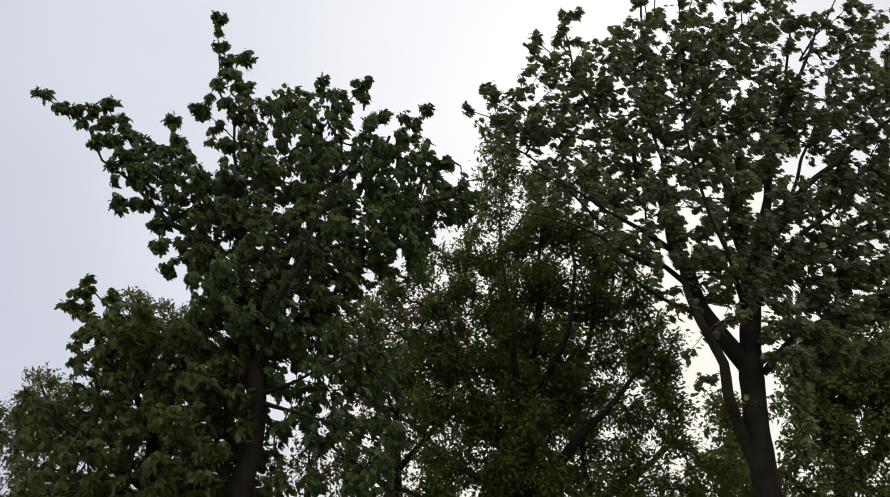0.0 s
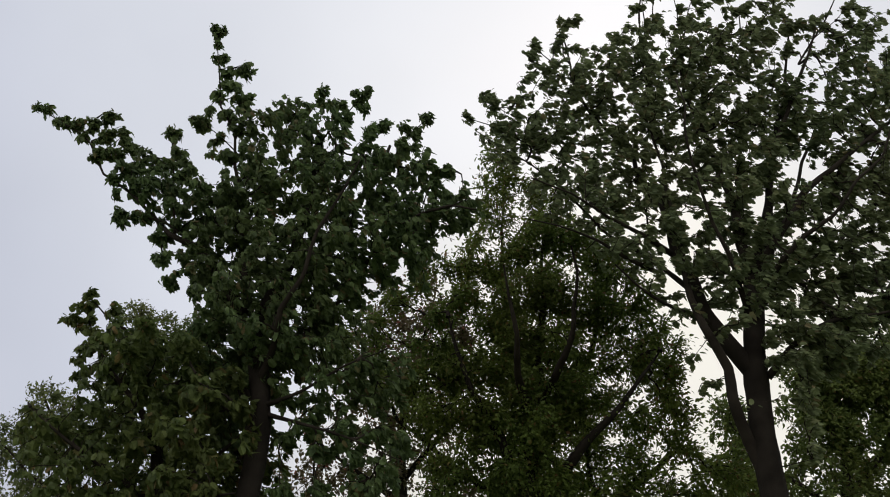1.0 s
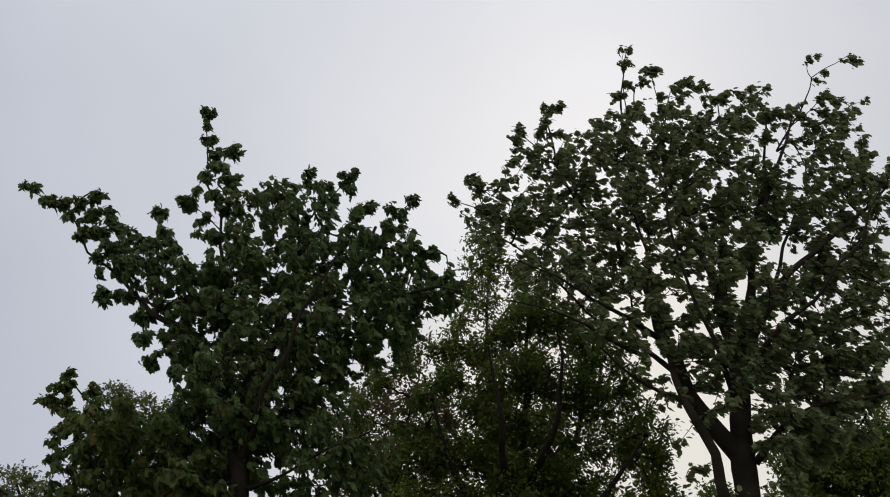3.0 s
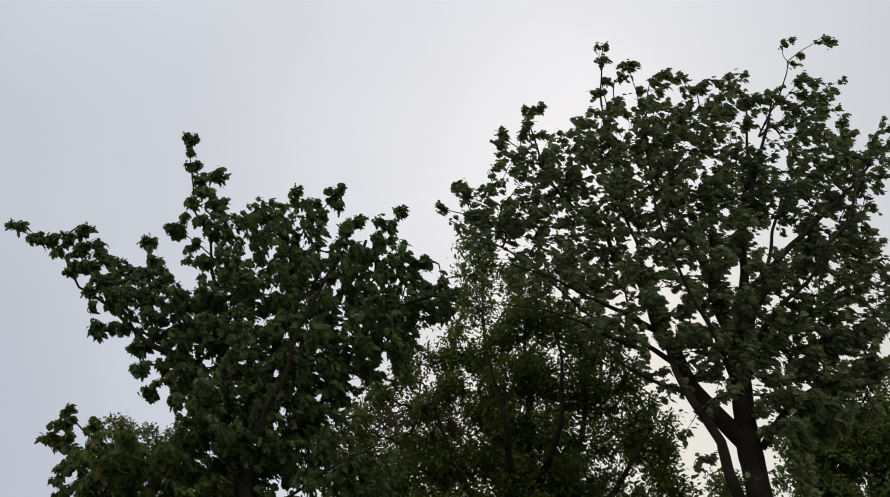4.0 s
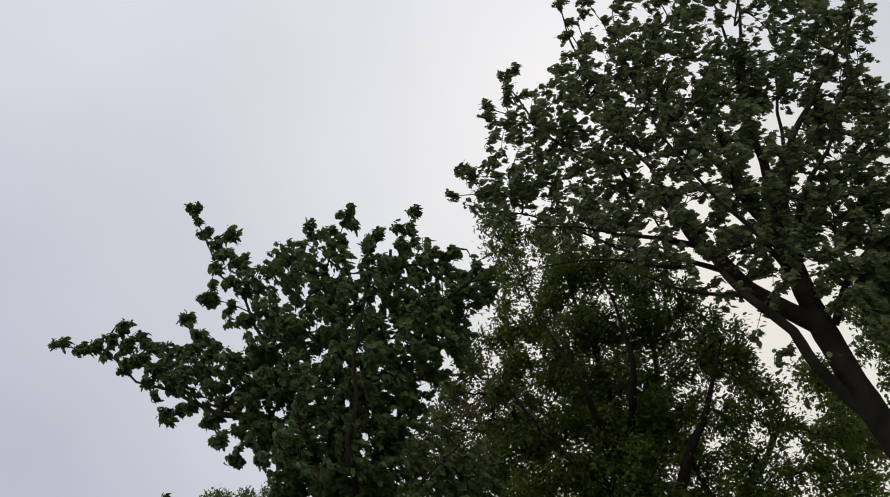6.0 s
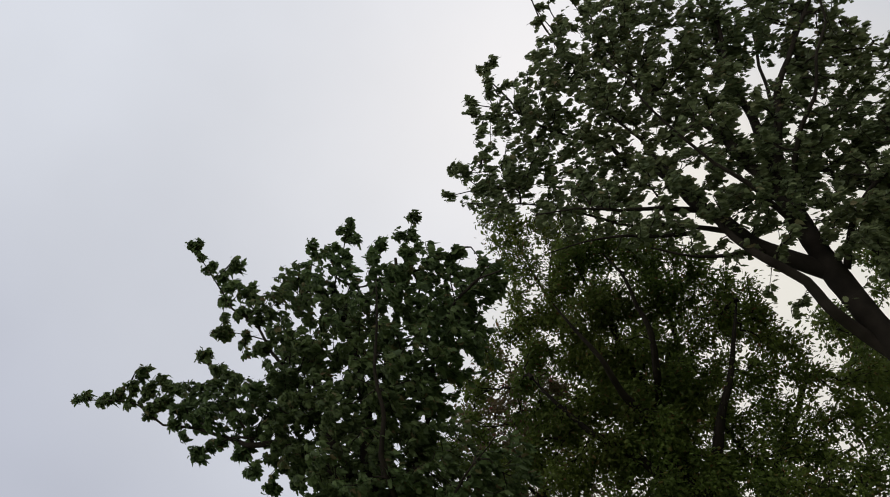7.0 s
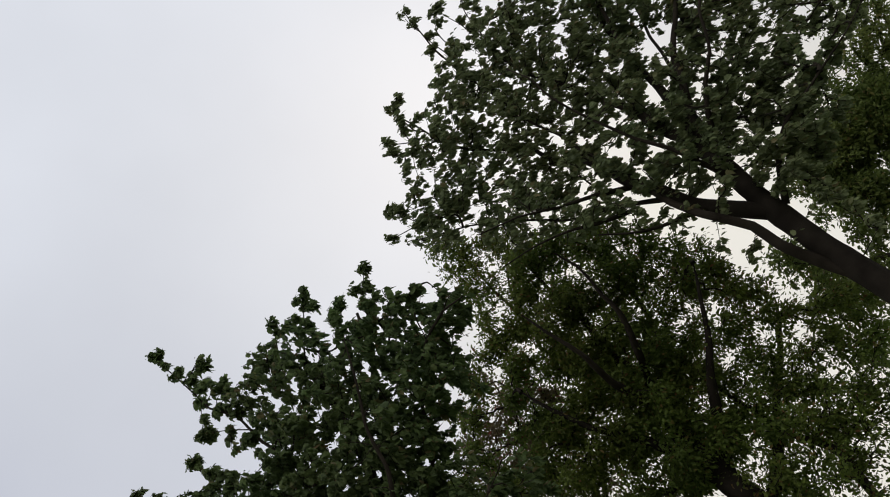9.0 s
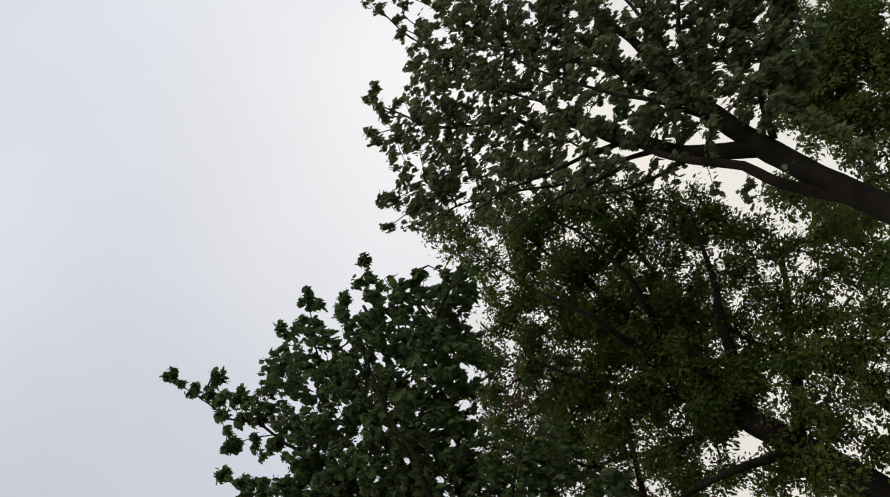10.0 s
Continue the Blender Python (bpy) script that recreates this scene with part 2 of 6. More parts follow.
class Tree:
    """A tree from its trunk, limbs, leafy shoots and the lobes of its crown; twigs find their way from the limbs to the leaves."""

    def __init__(self, name, label, seed, leaves, shapes, size, per_tip, cluster, wind, singles=0, reach=0.45, loose=0.6, spread=0.0, clump=0.0):
        self.name, self.label, self.rng = name, label, np.random.default_rng(seed)
        self.leaves, self.shapes, self.size, self.per_tip, self.cluster = leaves, shapes, size, per_tip, cluster
        self.wind, self.singles, self.reach, self.loose, self.spread, self.clump = np.array(wind), singles, reach, loose, spread, clump
        self.flat = np.array((1.0 + 0.25 * wind[0], 1.0, 1.0 - 0.25 * wind[0]))
        self.stems, self.tips, self.shoots = [], [], []

    def trunk(self, *points):
        self.stems.append(("trunk", spline(points, 0.12)))

    def limb(self, *points):
        self.stems.append(("limb", self.wander(spline(points, 0.12), 0.05 if points[0][3] > 0.08 else 0.03)))

    def sprig(self, *points):
        self.shoots.append(self.wander(spline(points, 0.06), 0.012))

    def wander(self, run, size):
        n = len(run)
        knots = self.rng.normal(0, size, (max(3, n // 4), 3))
        knots[0] = knots[-1] = 0
        at = np.linspace(0, len(knots) - 1, n)
        for k in range(3):
            run[:, k] += np.interp(at, np.arange(len(knots)), knots[:, k])
        return run

    def lobe(self, middle, radii, count):
        """Twig ends through a rounded mass, kept apart from one another."""
        kept = np.zeros((count, 3))
        for i in range(count):
            d = unit(self.rng.normal(size=(3, 3))) * self.rng.random((3, 1)) ** 0.42 * np.array(radii)
            gap = np.linalg.norm(d[:, None] - kept[None, :max(i, 1)], axis=2).min(axis=1)
            kept[i] = d[int(np.argmax(gap))]
            if i > 3 and self.rng.random() < self.clump:
                kept[i] = kept[self.rng.integers(0, i)] + self.rng.normal(size=3) * (0.17, 0.15, 0.07)
        stray = self.rng.random(count) < (0.10 if count > 12 else 0.0)
        kept[stray] = unit(kept[stray]) * np.array(radii) * self.rng.uniform(1.0, 1.32, (int(stray.sum()), 1))
        self.tips.append(np.array(middle) + kept)

    def tuft(self, x, y, z, radius, count):
        """A close bunch of twig ends."""
        self.tips.append(np.array((x, y, z)) + unit(self.rng.normal(size=(count, 3))) * radius * (0.0 if count == 1 else 1.0) * self.flat)

    def build(self):
        rng = self.rng
        base = self.stems[0][1][0, :3].copy()
        base[2] = 0
        root = new(self.name)
        root.location = base
        back = Matrix.Translation(-Vector(base))

        def part(name, me, label="", kind="", parent=root):
            ob = new(name, me)
            ob.parent, ob.matrix_parent_inverse = parent, back
            return tagged(ob, label, kind=kind)

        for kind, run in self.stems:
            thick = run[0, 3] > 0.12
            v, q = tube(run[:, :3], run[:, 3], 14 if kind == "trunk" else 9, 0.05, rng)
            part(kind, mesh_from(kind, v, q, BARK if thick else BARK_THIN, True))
        wood = np.vstack([r[:, :3] for k, r in self.stems if k == "limb"])
        for i, run in enumerate(self.shoots):
            start = wood[int(np.argmin(np.linalg.norm(wood - (run[0, :3] * 1.6 - run[3, :3] * 0.6), axis=1)))]
            n = max(3, int(np.linalg.norm(run[0, :3] - start) / 0.06))
            foot = np.linspace(0, 1, n, endpoint=False)[:, None]
            gap = np.linalg.norm(run[0, :3] - start)
            knee = np.append(run[0, :3] - unit(run[3, :3] - run[0, :3]) * 0.5 * gap, run[0, 3] * 1.2)
            joined = (1 - foot) ** 2 * np.append(start, run[0, 3] * 1.4) + 2 * foot * (1 - foot) * knee + foot * foot * run[0]
            self.shoots[i] = (n, run := np.vstack([joined, run]))
            wood = np.vstack([wood, run[:, :3]])
            v, q = tube(run[:, :3], run[:, 3], 5)
            part("shoot", mesh_from("shoot", v, q, BARK_THIN, True))

        # twigs
        pos = np.vstack([r[:, :3] for k, r in self.stems if k == "limb"] + [r[:, :3] for n, r in self.shoots])
        lead = np.vstack([unit(np.gradient(r[:, :3], axis=0)) for k, r in self.stems if k == "limb"] + [unit(np.gradient(r[:, :3], axis=0)) for n, r in self.shoots])
        total = len(pos) + 40 * sum(len(t) for t in self.tips)
        nodes, heads, cost, owner = np.zeros((total, 3)), np.zeros((total, 3)), np.zeros(total), np.full(total, -1)
        count = len(pos)
        nodes[:count], heads[:count] = pos, lead
        tips = np.vstack(self.tips)
        near = np.array([np.linalg.norm(pos - t, axis=1).min() for t in tips])
        chains, parents = [], []
        for t in tips[np.argsort(near)]:
            gap = t - nodes[:count]
            far = np.linalg.norm(gap, axis=1)
            along = (gap * heads[:count]).sum(1) / (far + 1e-6)
            i = int(np.argmin(far * (1.25 - 0.35 * along) + 0.4 * cost[:count]))
            d = far[i]
            n = max(2, min(30, int(d / 0.1)))
            s = np.linspace(0, 1, n + 1)[:, None]
            bend = nodes[i] + heads[i] * d * 0.45 + np.array([0, 0, 0.08 * d])
            run = (1 - s) ** 2 * nodes[i] + 2 * s * (1 - s) * bend + s * s * t
            run[1:-1] += rng.normal(0, 0.018 * min(1, d * 2), (n - 1, 3))
            chains.append(run)
            parents.append(owner[i])
            nodes[count:count + n] = run[1:]
            heads[count:count + n] = unit(np.gradient(run, axis=0))[1:]
            cost[count:count + n] = cost[i] + s[1:, 0] * d
            owner[count:count + n] = len(chains) - 1
            count += n
        load = np.ones(len(chains))
        for i in range(len(chains) - 1, -1, -1):
            if parents[i] >= 0:
                load[parents[i]] += load[i]
        vs, qs, at = [], [], 0
        for run, w in zip(chains, load):
            r = np.linspace(0.0050 * w ** 0.5 + 0.002, 0.0042, len(run))
            v, q = tube(run, r, 5 if w > 4 else 3)
            if q.shape[1] == 4:
                vs.append(v)
                qs.append(q + at)
                at += len(v)
        part("branchwork", mesh_from("branchwork", np.vstack(vs), np.vstack(qs), BARK_THIN, True), "thin dark twigs", "stuff")

        # leaves: a tuft at the end of every twig and some behind it
        spots, outs = [], []
        for run in chains:
            n = max(2, int(rng.normal(self.per_tip, self.per_tip * 0.4)))
            tan = unit(run[-1] - run[-2])
            m = int(n * self.cluster)
            spots.append(run[-1] - tan * rng.random((m, 1)) * 0.10)
            outs.append(tan * 0.5 + unit(rng.normal(size=(m, 3))))
            span = np.linalg.norm(run[-1] - run[0])
            k = (1 - rng.random(n - m) * min(1.0, self.reach / max(span, 0.1))) * (len(run) - 1)
            lo = np.clip(np.floor(k).astype(int), 0, len(run) - 2)
            f = (k - lo)[:, None]
            side = unit(rng.normal(size=(n - m, 3)))
            spots.append(run[lo] * (1 - f) + run[lo + 1] * f + side * rng.random((n - m, 1)) * self.spread)
            outs.append(tan * 0.3 + side)
        spots, outs = np.vstack(spots), np.vstack(outs)
        n = len(spots)
        y = unit(outs * self.loose + self.wind + rng.normal(0, 0.15, (n, 3)))
        z = unit(rng.normal(size=(n, 3)) * 0.75 + np.array([-0.3, -0.2, 0.8]))
        x = unit(np.cross(y, z))
        z = np.cross(x, y)
        size = self.size * np.clip(rng.normal(1, 0.22, n), 0.5, 1.5)
        shape = rng.integers(0, len(self.shapes), n)
        order = np.argsort(spots[:, 1] + 0.25 * np.abs(spots[:, 2] - 7.0))
        single = np.zeros(n, dtype=bool)
        single[order[:self.singles]] = True
        vs, ts, at = [], [], 0
        for s, (pts, tris) in enumerate(self.shapes):
            m = np.flatnonzero((shape == s) & ~single)
            warp = pts[None] * np.stack([rng.normal(0.88, 0.18, len(m)), rng.normal(1, 0.1, len(m)), rng.normal(1, 0.6, len(m))], -1)[:, None]
            v = spots[m][:, None] + size[m][:, None, None] * (warp[..., :1] * x[m][:, None] + warp[..., 1:2] * y[m][:, None] + warp[..., 2:] * z[m][:, None])
            vs.append(v.reshape(-1, 3))
            ts.append((np.arange(len(m))[:, None, None] * len(pts) + tris[None] + at).reshape(-1, 3))
            at += len(m) * len(pts)
        part("crown", mesh_from("crown", np.vstack(vs), np.vstack(ts), self.leaves[0]), "", "stuff")
        forms = [mesh_from("leaf", p, t, self.leaves[1]) for p, t in self.shapes]
        for i in np.flatnonzero(single):
            ob = new("leaf", forms[shape[i]])
            m = np.eye(4)
            m[:3, 0], m[:3, 1], m[:3, 2], m[:3, 3] = x[i] * size[i], y[i] * size[i], z[i] * size[i], spots[i]
            ob.parent, ob.matrix_parent_inverse = root, back
            ob.matrix_basis = Matrix(m.tolist())
        return tagged(root, self.label, "tree")


# ---- ground ----
def ground_sheet():
    bm = bmesh.new()
    bmesh.ops.create_grid(bm, x_segments=60, y_segments=60, size=2500)
    for v in bm.verts:
        s = (abs(v.co.x) / 2500) ** 2, (abs(v.co.y) / 2500) ** 2
        v.co.x, v.co.y = math.copysign(s[0] * 2500, v.co.x), math.copysign(s[1] * 2500, v.co.y)
        v.co.z = 0.0
    me = bpy.data.meshes.new("ground")
    bm.to_mesh(me)
    bm.free()
    me.materials.append(grass_material())
    tagged(new("ground", me), "short rough green grass under the trees", "ground", kind="structure")


ground_sheet()

# ---- the trees ----
BREEZE = (1.2, 0.05, -0.25)
LULL = (0.60, 0.0, -0.78)
LIGHT = (0.35, 0.0, -0.2)
right_maple = Tree("maple_tree", "tall maple with forked dark trunk and grey-green leaves", 11, MAPLE_RIGHT, MAPLE_SHAPES, 0.078, 13, 0.62, BREEZE, 300, 0.50, 0.45, 0.09, 0.18)
right_maple.trunk((4.49, 12.00, -0.08, 0.300), (4.36, 12.00, 0.36, 0.255), (4.39, 12.00, 3.98, 0.195), (4.39, 12.00, 4.85, 0.182), (4.43, 12.00, 5.51, 0.175), (4.50, 12.00, 6.17, 0.176))
right_maple.limb((4.48, 12.00, 5.99, 0.165), (4.62, 12.00, 6.77, 0.150), (4.70, 12.00, 7.34, 0.130), (5.03, 12.20, 8.15, 0.105), (5.43, 12.40, 9.12, 0.078), (5.90, 12.50, 10.48, 0.050), (6.30, 12.40, 11.98, 0.026), (6.45, 12.30, 12.53, 0.014))
right_maple.limb((4.65, 12.00, 7.05, 0.110), (4.69, 12.10, 7.94, 0.090), (4.71, 12.20, 9.01, 0.068), (4.52, 12.20, 9.92, 0.050), (4.30, 12.10, 10.94, 0.026), (4.24, 12.00, 11.89, 0.012))
right_maple.limb((4.44, 12.00, 5.95, 0.140), (4.15, 12.00, 6.49, 0.128), (3.88, 12.00, 6.91, 0.115), (3.67, 12.00, 7.45, 0.100), (3.55, 12.00, 8.11, 0.074), (3.41, 12.20, 9.19, 0.053), (2.99, 12.30, 10.37, 0.033), (2.40, 12.20, 11.42, 0.022), (2.24, 12.10, 12.54, 0.014))
right_maple.limb((4.39, 12.00, 4.29, 0.105), (4.19, 11.90, 4.78, 0.092), (4.02, 11.80, 5.27, 0.082), (3.87, 11.70, 5.80, 0.074), (3.74, 11.60, 6.29, 0.066), (3.62, 11.60, 6.83, 0.055), (3.59, 11.70, 7.79, 0.042), (3.56, 11.90, 9.39, 0.028), (3.57, 12.00, 11.25, 0.019), (3.65, 12.00, 12.85, 0.014))
right_maple.limb((3.78, 12.00, 7.29, 0.050), (3.28, 12.30, 8.01, 0.034), (2.63, 12.50, 8.71, 0.025), (1.96, 12.40, 9.49, 0.018), (1.19, 12.20, 10.11, 0.013), (0.55, 12.00, 10.45, 0.009))
right_maple.limb((3.27, 12.00, 7.65, 0.043), (2.77, 11.70, 7.75, 0.031), (2.26, 11.40, 7.93, 0.022), (1.72, 11.20, 8.07, 0.014), (1.16, 11.10, 8.16, 0.008))
right_maple.limb((4.64, 12.00, 5.87, 0.059), (5.08, 11.70, 6.26, 0.045), (5.51, 11.50, 6.50, 0.032), (6.15, 11.40, 6.59, 0.022), (7.08, 11.40, 6.70, 0.013), (7.96, 11.50, 6.98, 0.007))
right_maple.limb((4.78, 12.00, 7.55, 0.079), (5.45, 11.80, 8.48, 0.064), (6.03, 11.70, 9.10, 0.049), (6.81, 11.70, 9.71, 0.034), (7.97, 11.80, 10.72, 0.021))
right_maple.limb((4.65, 12.00, 6.78, 0.063), (5.53, 13.00, 8.48, 0.049), (6.65, 13.70, 10.44, 0.034), (7.68, 14.00, 12.28, 0.022))
right_maple.limb((4.62, 12.00, 6.59, 0.055), (4.21, 11.30, 7.30, 0.037), (3.86, 10.80, 8.17, 0.024), (3.56, 10.50, 9.29, 0.016), (3.60, 10.50, 10.27, 0.010))
right_maple.limb((4.83, 12.00, 7.16, 0.064), (6.07, 12.80, 8.16, 0.055), (7.42, 13.60, 9.27, 0.040), (8.80, 13.90, 10.06, 0.027))
right_maple.limb((4.74, 12.00, 7.16, 0.057), (5.21, 11.20, 7.67, 0.037), (5.88, 10.70, 8.21, 0.024), (6.56, 10.50, 8.98, 0.016), (7.05, 10.40, 9.75, 0.010))
right_maple.limb((5.63, 12.00, 10.09, 0.039), (6.23, 11.80, 11.34, 0.028), (6.74, 11.80, 12.39, 0.018))
right_maple.limb((3.56, 12.00, 7.95, 0.050), (2.94, 11.60, 8.15, 0.034), (2.38, 11.30, 8.33, 0.024), (1.85, 11.10, 8.52, 0.017), (1.29, 11.00, 8.82, 0.010))
right_maple.limb((3.94, 12.00, 6.77, 0.048), (3.27, 11.50, 6.84, 0.030), (2.81, 11.20, 6.97, 0.020), (2.40, 11.00, 7.29, 0.012))
right_maple.tuft(0.29, 12.00, 10.77, 0.09, 5)
right_maple.tuft(0.70, 12.00, 11.20, 0.10, 6)
right_maple.tuft(0.85, 12.00, 11.05, 0.06, 2)
right_maple.tuft(0.81, 12.00, 10.54, 0.08, 4)
right_maple.tuft(1.36, 12.00, 11.10, 0.12, 8)
right_maple.tuft(1.23, 12.00, 10.65, 0.11, 7)
right_maple.tuft(1.50, 12.00, 12.17, 0.10, 5)
right_maple.tuft(1.66, 12.00, 12.35, 0.07, 3)
right_maple.tuft(1.55, 12.00, 11.92, 0.07, 2)
right_maple.tuft(2.22, 12.00, 12.94, 0.11, 6)
right_maple.tuft(2.37, 12.00, 12.93, 0.08, 4)
right_maple.tuft(2.18, 12.00, 12.64, 0.08, 4)
right_maple.tuft(2.05, 12.00, 12.29, 0.12, 7)
right_maple.tuft(2.29, 12.00, 12.19, 0.10, 5)
right_maple.tuft(1.92, 12.00, 11.85, 0.12, 8)
right_maple.tuft(1.76, 12.00, 11.38, 0.12, 8)
right_maple.tuft(2.64, 12.00, 12.15, 0.12, 8)
right_maple.tuft(2.98, 12.00, 12.47, 0.12, 7)
right_maple.tuft(3.39, 12.00, 12.71, 0.10, 5)
right_maple.tuft(3.91, 12.00, 14.10, 0.08, 3)
right_maple.tuft(3.54, 12.00, 13.30, 0.09, 4)
right_maple.tuft(3.84, 12.00, 13.56, 0.06, 2)
right_maple.tuft(4.15, 12.00, 13.60, 0.09, 4)
right_maple.tuft(4.39, 12.00, 13.86, 0.10, 4)
right_maple.tuft(4.06, 12.00, 13.06, 0.08, 3)
right_maple.tuft(4.52, 12.00, 13.22, 0.10, 5)
right_maple.tuft(4.31, 12.00, 12.89, 0.10, 5)
right_maple.tuft(4.58, 12.00, 12.92, 0.08, 3)
right_maple.tuft(4.71, 12.00, 13.40, 0.09, 4)
right_maple.tuft(5.11, 12.00, 13.46, 0.11, 6)
right_maple.tuft(3.93, 12.00, 12.63, 0.12, 7)
right_maple.tuft(5.53, 12.00, 13.09, 0.11, 6)
right_maple.tuft(5.35, 12.00, 13.12, 0.08, 3)
right_maple.lobe((4.20, 12.00, 12.57), (0.17, 0.48, 0.17), 12)
right_maple.lobe((4.62, 12.00, 12.40), (0.19, 0.53, 0.19), 15)
right_maple.lobe((5.01, 12.00, 12.49), (0.21, 0.60, 0.21), 19)
right_maple.lobe((4.91, 12.00, 12.15), (0.21, 0.59, 0.21), 19)
right_maple.lobe((2.16, 12.00, 11.51), (0.23, 0.63, 0.23), 23)
right_maple.lobe((3.09, 12.00, 12.23), (0.19, 0.53, 0.19), 15)
right_maple.lobe((2.43, 12.00, 11.64), (0.23, 0.64, 0.23), 23)
right_maple.lobe((2.90, 12.00, 11.74), (0.27, 0.75, 0.27), 32)
right_maple.lobe((3.52, 12.00, 11.89), (0.29, 0.82, 0.29), 37)
right_maple.lobe((3.59, 12.00, 12.35), (0.21, 0.59, 0.21), 19)
right_maple.lobe((4.08, 12.00, 11.91), (0.29, 0.82, 0.29), 37)
right_maple.lobe((4.59, 12.00, 11.81), (0.29, 0.81, 0.29), 37)
right_maple.lobe((1.85, 12.00, 10.94), (0.24, 0.68, 0.24), 27)
right_maple.lobe((2.31, 12.00, 11.03), (0.26, 0.74, 0.26), 32)
right_maple.lobe((2.84, 12.00, 11.03), (0.30, 0.85, 0.30), 43)
right_maple.lobe((3.58, 12.00, 11.25), (0.33, 0.91, 0.33), 49)
right_maple.lobe((4.17, 12.00, 11.11), (0.34, 0.96, 0.34), 55)
right_maple.lobe((4.98, 12.00, 11.45), (0.35, 0.98, 0.35), 55)
right_maple.lobe((5.38, 12.00, 12.03), (0.29, 0.82, 0.29), 37)
right_maple.lobe((5.81, 12.00, 12.46), (0.28, 0.77, 0.28), 32)
right_maple.lobe((5.76, 12.00, 11.80), (0.21, 0.58, 0.21), 13)
right_maple.lobe((5.44, 12.00, 11.06), (0.34, 0.96, 0.34), 55)
right_maple.lobe((6.09, 12.00, 11.03), (0.28, 0.79, 0.28), 37)
right_maple.lobe((4.58, 12.00, 10.61), (0.36, 1.00, 0.36), 61)
right_maple.lobe((5.12, 12.00, 10.20), (0.33, 0.93, 0.33), 55)
right_maple.lobe((5.94, 12.00, 10.37), (0.32, 0.88, 0.32), 49)
right_maple.lobe((1.58, 12.00, 10.49), (0.18, 0.50, 0.18), 15)
right_maple.lobe((1.90, 12.00, 10.23), (0.22, 0.60, 0.22), 18)
right_maple.lobe((2.43, 12.00, 10.25), (0.27, 0.77, 0.27), 33)
right_maple.lobe((3.15, 12.00, 10.46), (0.32, 0.89, 0.32), 49)
right_maple.lobe((3.72, 12.00, 10.33), (0.33, 0.94, 0.33), 55)
right_maple.lobe((4.13, 12.00, 9.86), (0.31, 0.87, 0.31), 44)
right_maple.lobe((4.71, 12.00, 9.58), (0.29, 0.80, 0.29), 43)
right_maple.lobe((5.51, 12.00, 9.74), (0.25, 0.70, 0.25), 26)
right_maple.lobe((1.90, 12.00, 9.69), (0.21, 0.59, 0.21), 18)
right_maple.lobe((2.52, 12.00, 9.69), (0.27, 0.75, 0.27), 37)
right_maple.lobe((3.12, 12.00, 9.67), (0.29, 0.81, 0.29), 43)
right_maple.lobe((3.58, 12.00, 9.33), (0.28, 0.80, 0.28), 38)
right_maple.lobe((4.08, 12.00, 9.10), (0.24, 0.68, 0.24), 26)
right_maple.lobe((4.75, 12.00, 9.04), (0.24, 0.68, 0.24), 29)
right_maple.lobe((1.92, 12.00, 9.20), (0.23, 0.63, 0.23), 27)
right_maple.lobe((2.47, 12.00, 9.06), (0.22, 0.63, 0.22), 27)
right_maple.lobe((2.97, 12.00, 8.86), (0.20, 0.57, 0.20), 18)
right_maple.lobe((3.47, 12.00, 8.64), (0.18, 0.52, 0.18), 17)
right_maple.lobe((4.22, 12.00, 8.48), (0.18, 0.51, 0.18), 13)
right_maple.lobe((4.68, 12.00, 8.33), (0.22, 0.61, 0.22), 27)
right_maple.lobe((3.08, 12.00, 8.22), (0.16, 0.46, 0.16), 15)
right_maple.lobe((2.72, 12.00, 8.49), (0.16, 0.46, 0.16), 12)
right_maple.lobe((2.20, 12.00, 8.66), (0.17, 0.46, 0.17), 15)
right_maple.lobe((7.11, 12.00, 11.56), (0.29, 0.81, 0.29), 37)
right_maple.lobe((7.30, 12.00, 12.12), (0.23, 0.65, 0.23), 23)
right_maple.lobe((7.67, 12.00, 11.59), (0.29, 0.81, 0.29), 37)
right_maple.lobe((7.41, 12.00, 10.93), (0.24, 0.68, 0.24), 27)
right_maple.lobe((8.03, 12.00, 11.07), (0.24, 0.68, 0.24), 27)
right_maple.lobe((8.51, 12.00, 11.33), (0.20, 0.57, 0.20), 19)
right_maple.lobe((6.80, 12.00, 10.79), (0.30, 0.84, 0.30), 43)
right_maple.lobe((7.17, 12.00, 10.33), (0.28, 0.77, 0.28), 37)
right_maple.lobe((7.87, 12.00, 10.27), (0.26, 0.71, 0.26), 26)
right_maple.lobe((6.43, 12.00, 10.12), (0.25, 0.71, 0.25), 32)
right_maple.lobe((6.48, 12.00, 9.47), (0.17, 0.48, 0.17), 11)
right_maple.lobe((7.17, 12.00, 9.61), (0.23, 0.64, 0.23), 27)
right_maple.lobe((7.24, 12.00, 9.03), (0.22, 0.63, 0.22), 27)
right_maple.lobe((6.58, 12.00, 8.93), (0.22, 0.63, 0.22), 22)
right_maple.lobe((6.86, 12.00, 8.41), (0.20, 0.56, 0.20), 23)
right_maple.lobe((6.09, 12.00, 8.77), (0.17, 0.47, 0.17), 12)
right_maple.lobe((5.57, 12.00, 8.54), (0.17, 0.46, 0.17), 15)
right_maple.lobe((5.98, 12.00, 8.22), (0.20, 0.56, 0.20), 21)
right_maple.lobe((6.38, 12.00, 7.92), (0.20, 0.55, 0.20), 23)
right_maple.lobe((5.80, 12.00, 7.59), (0.19, 0.54, 0.19), 21)
right_maple.lobe((5.35, 12.00, 7.79), (0.18, 0.50, 0.18), 19)
right_maple.lobe((4.90, 12.00, 7.65), (0.19, 0.54, 0.19), 23)
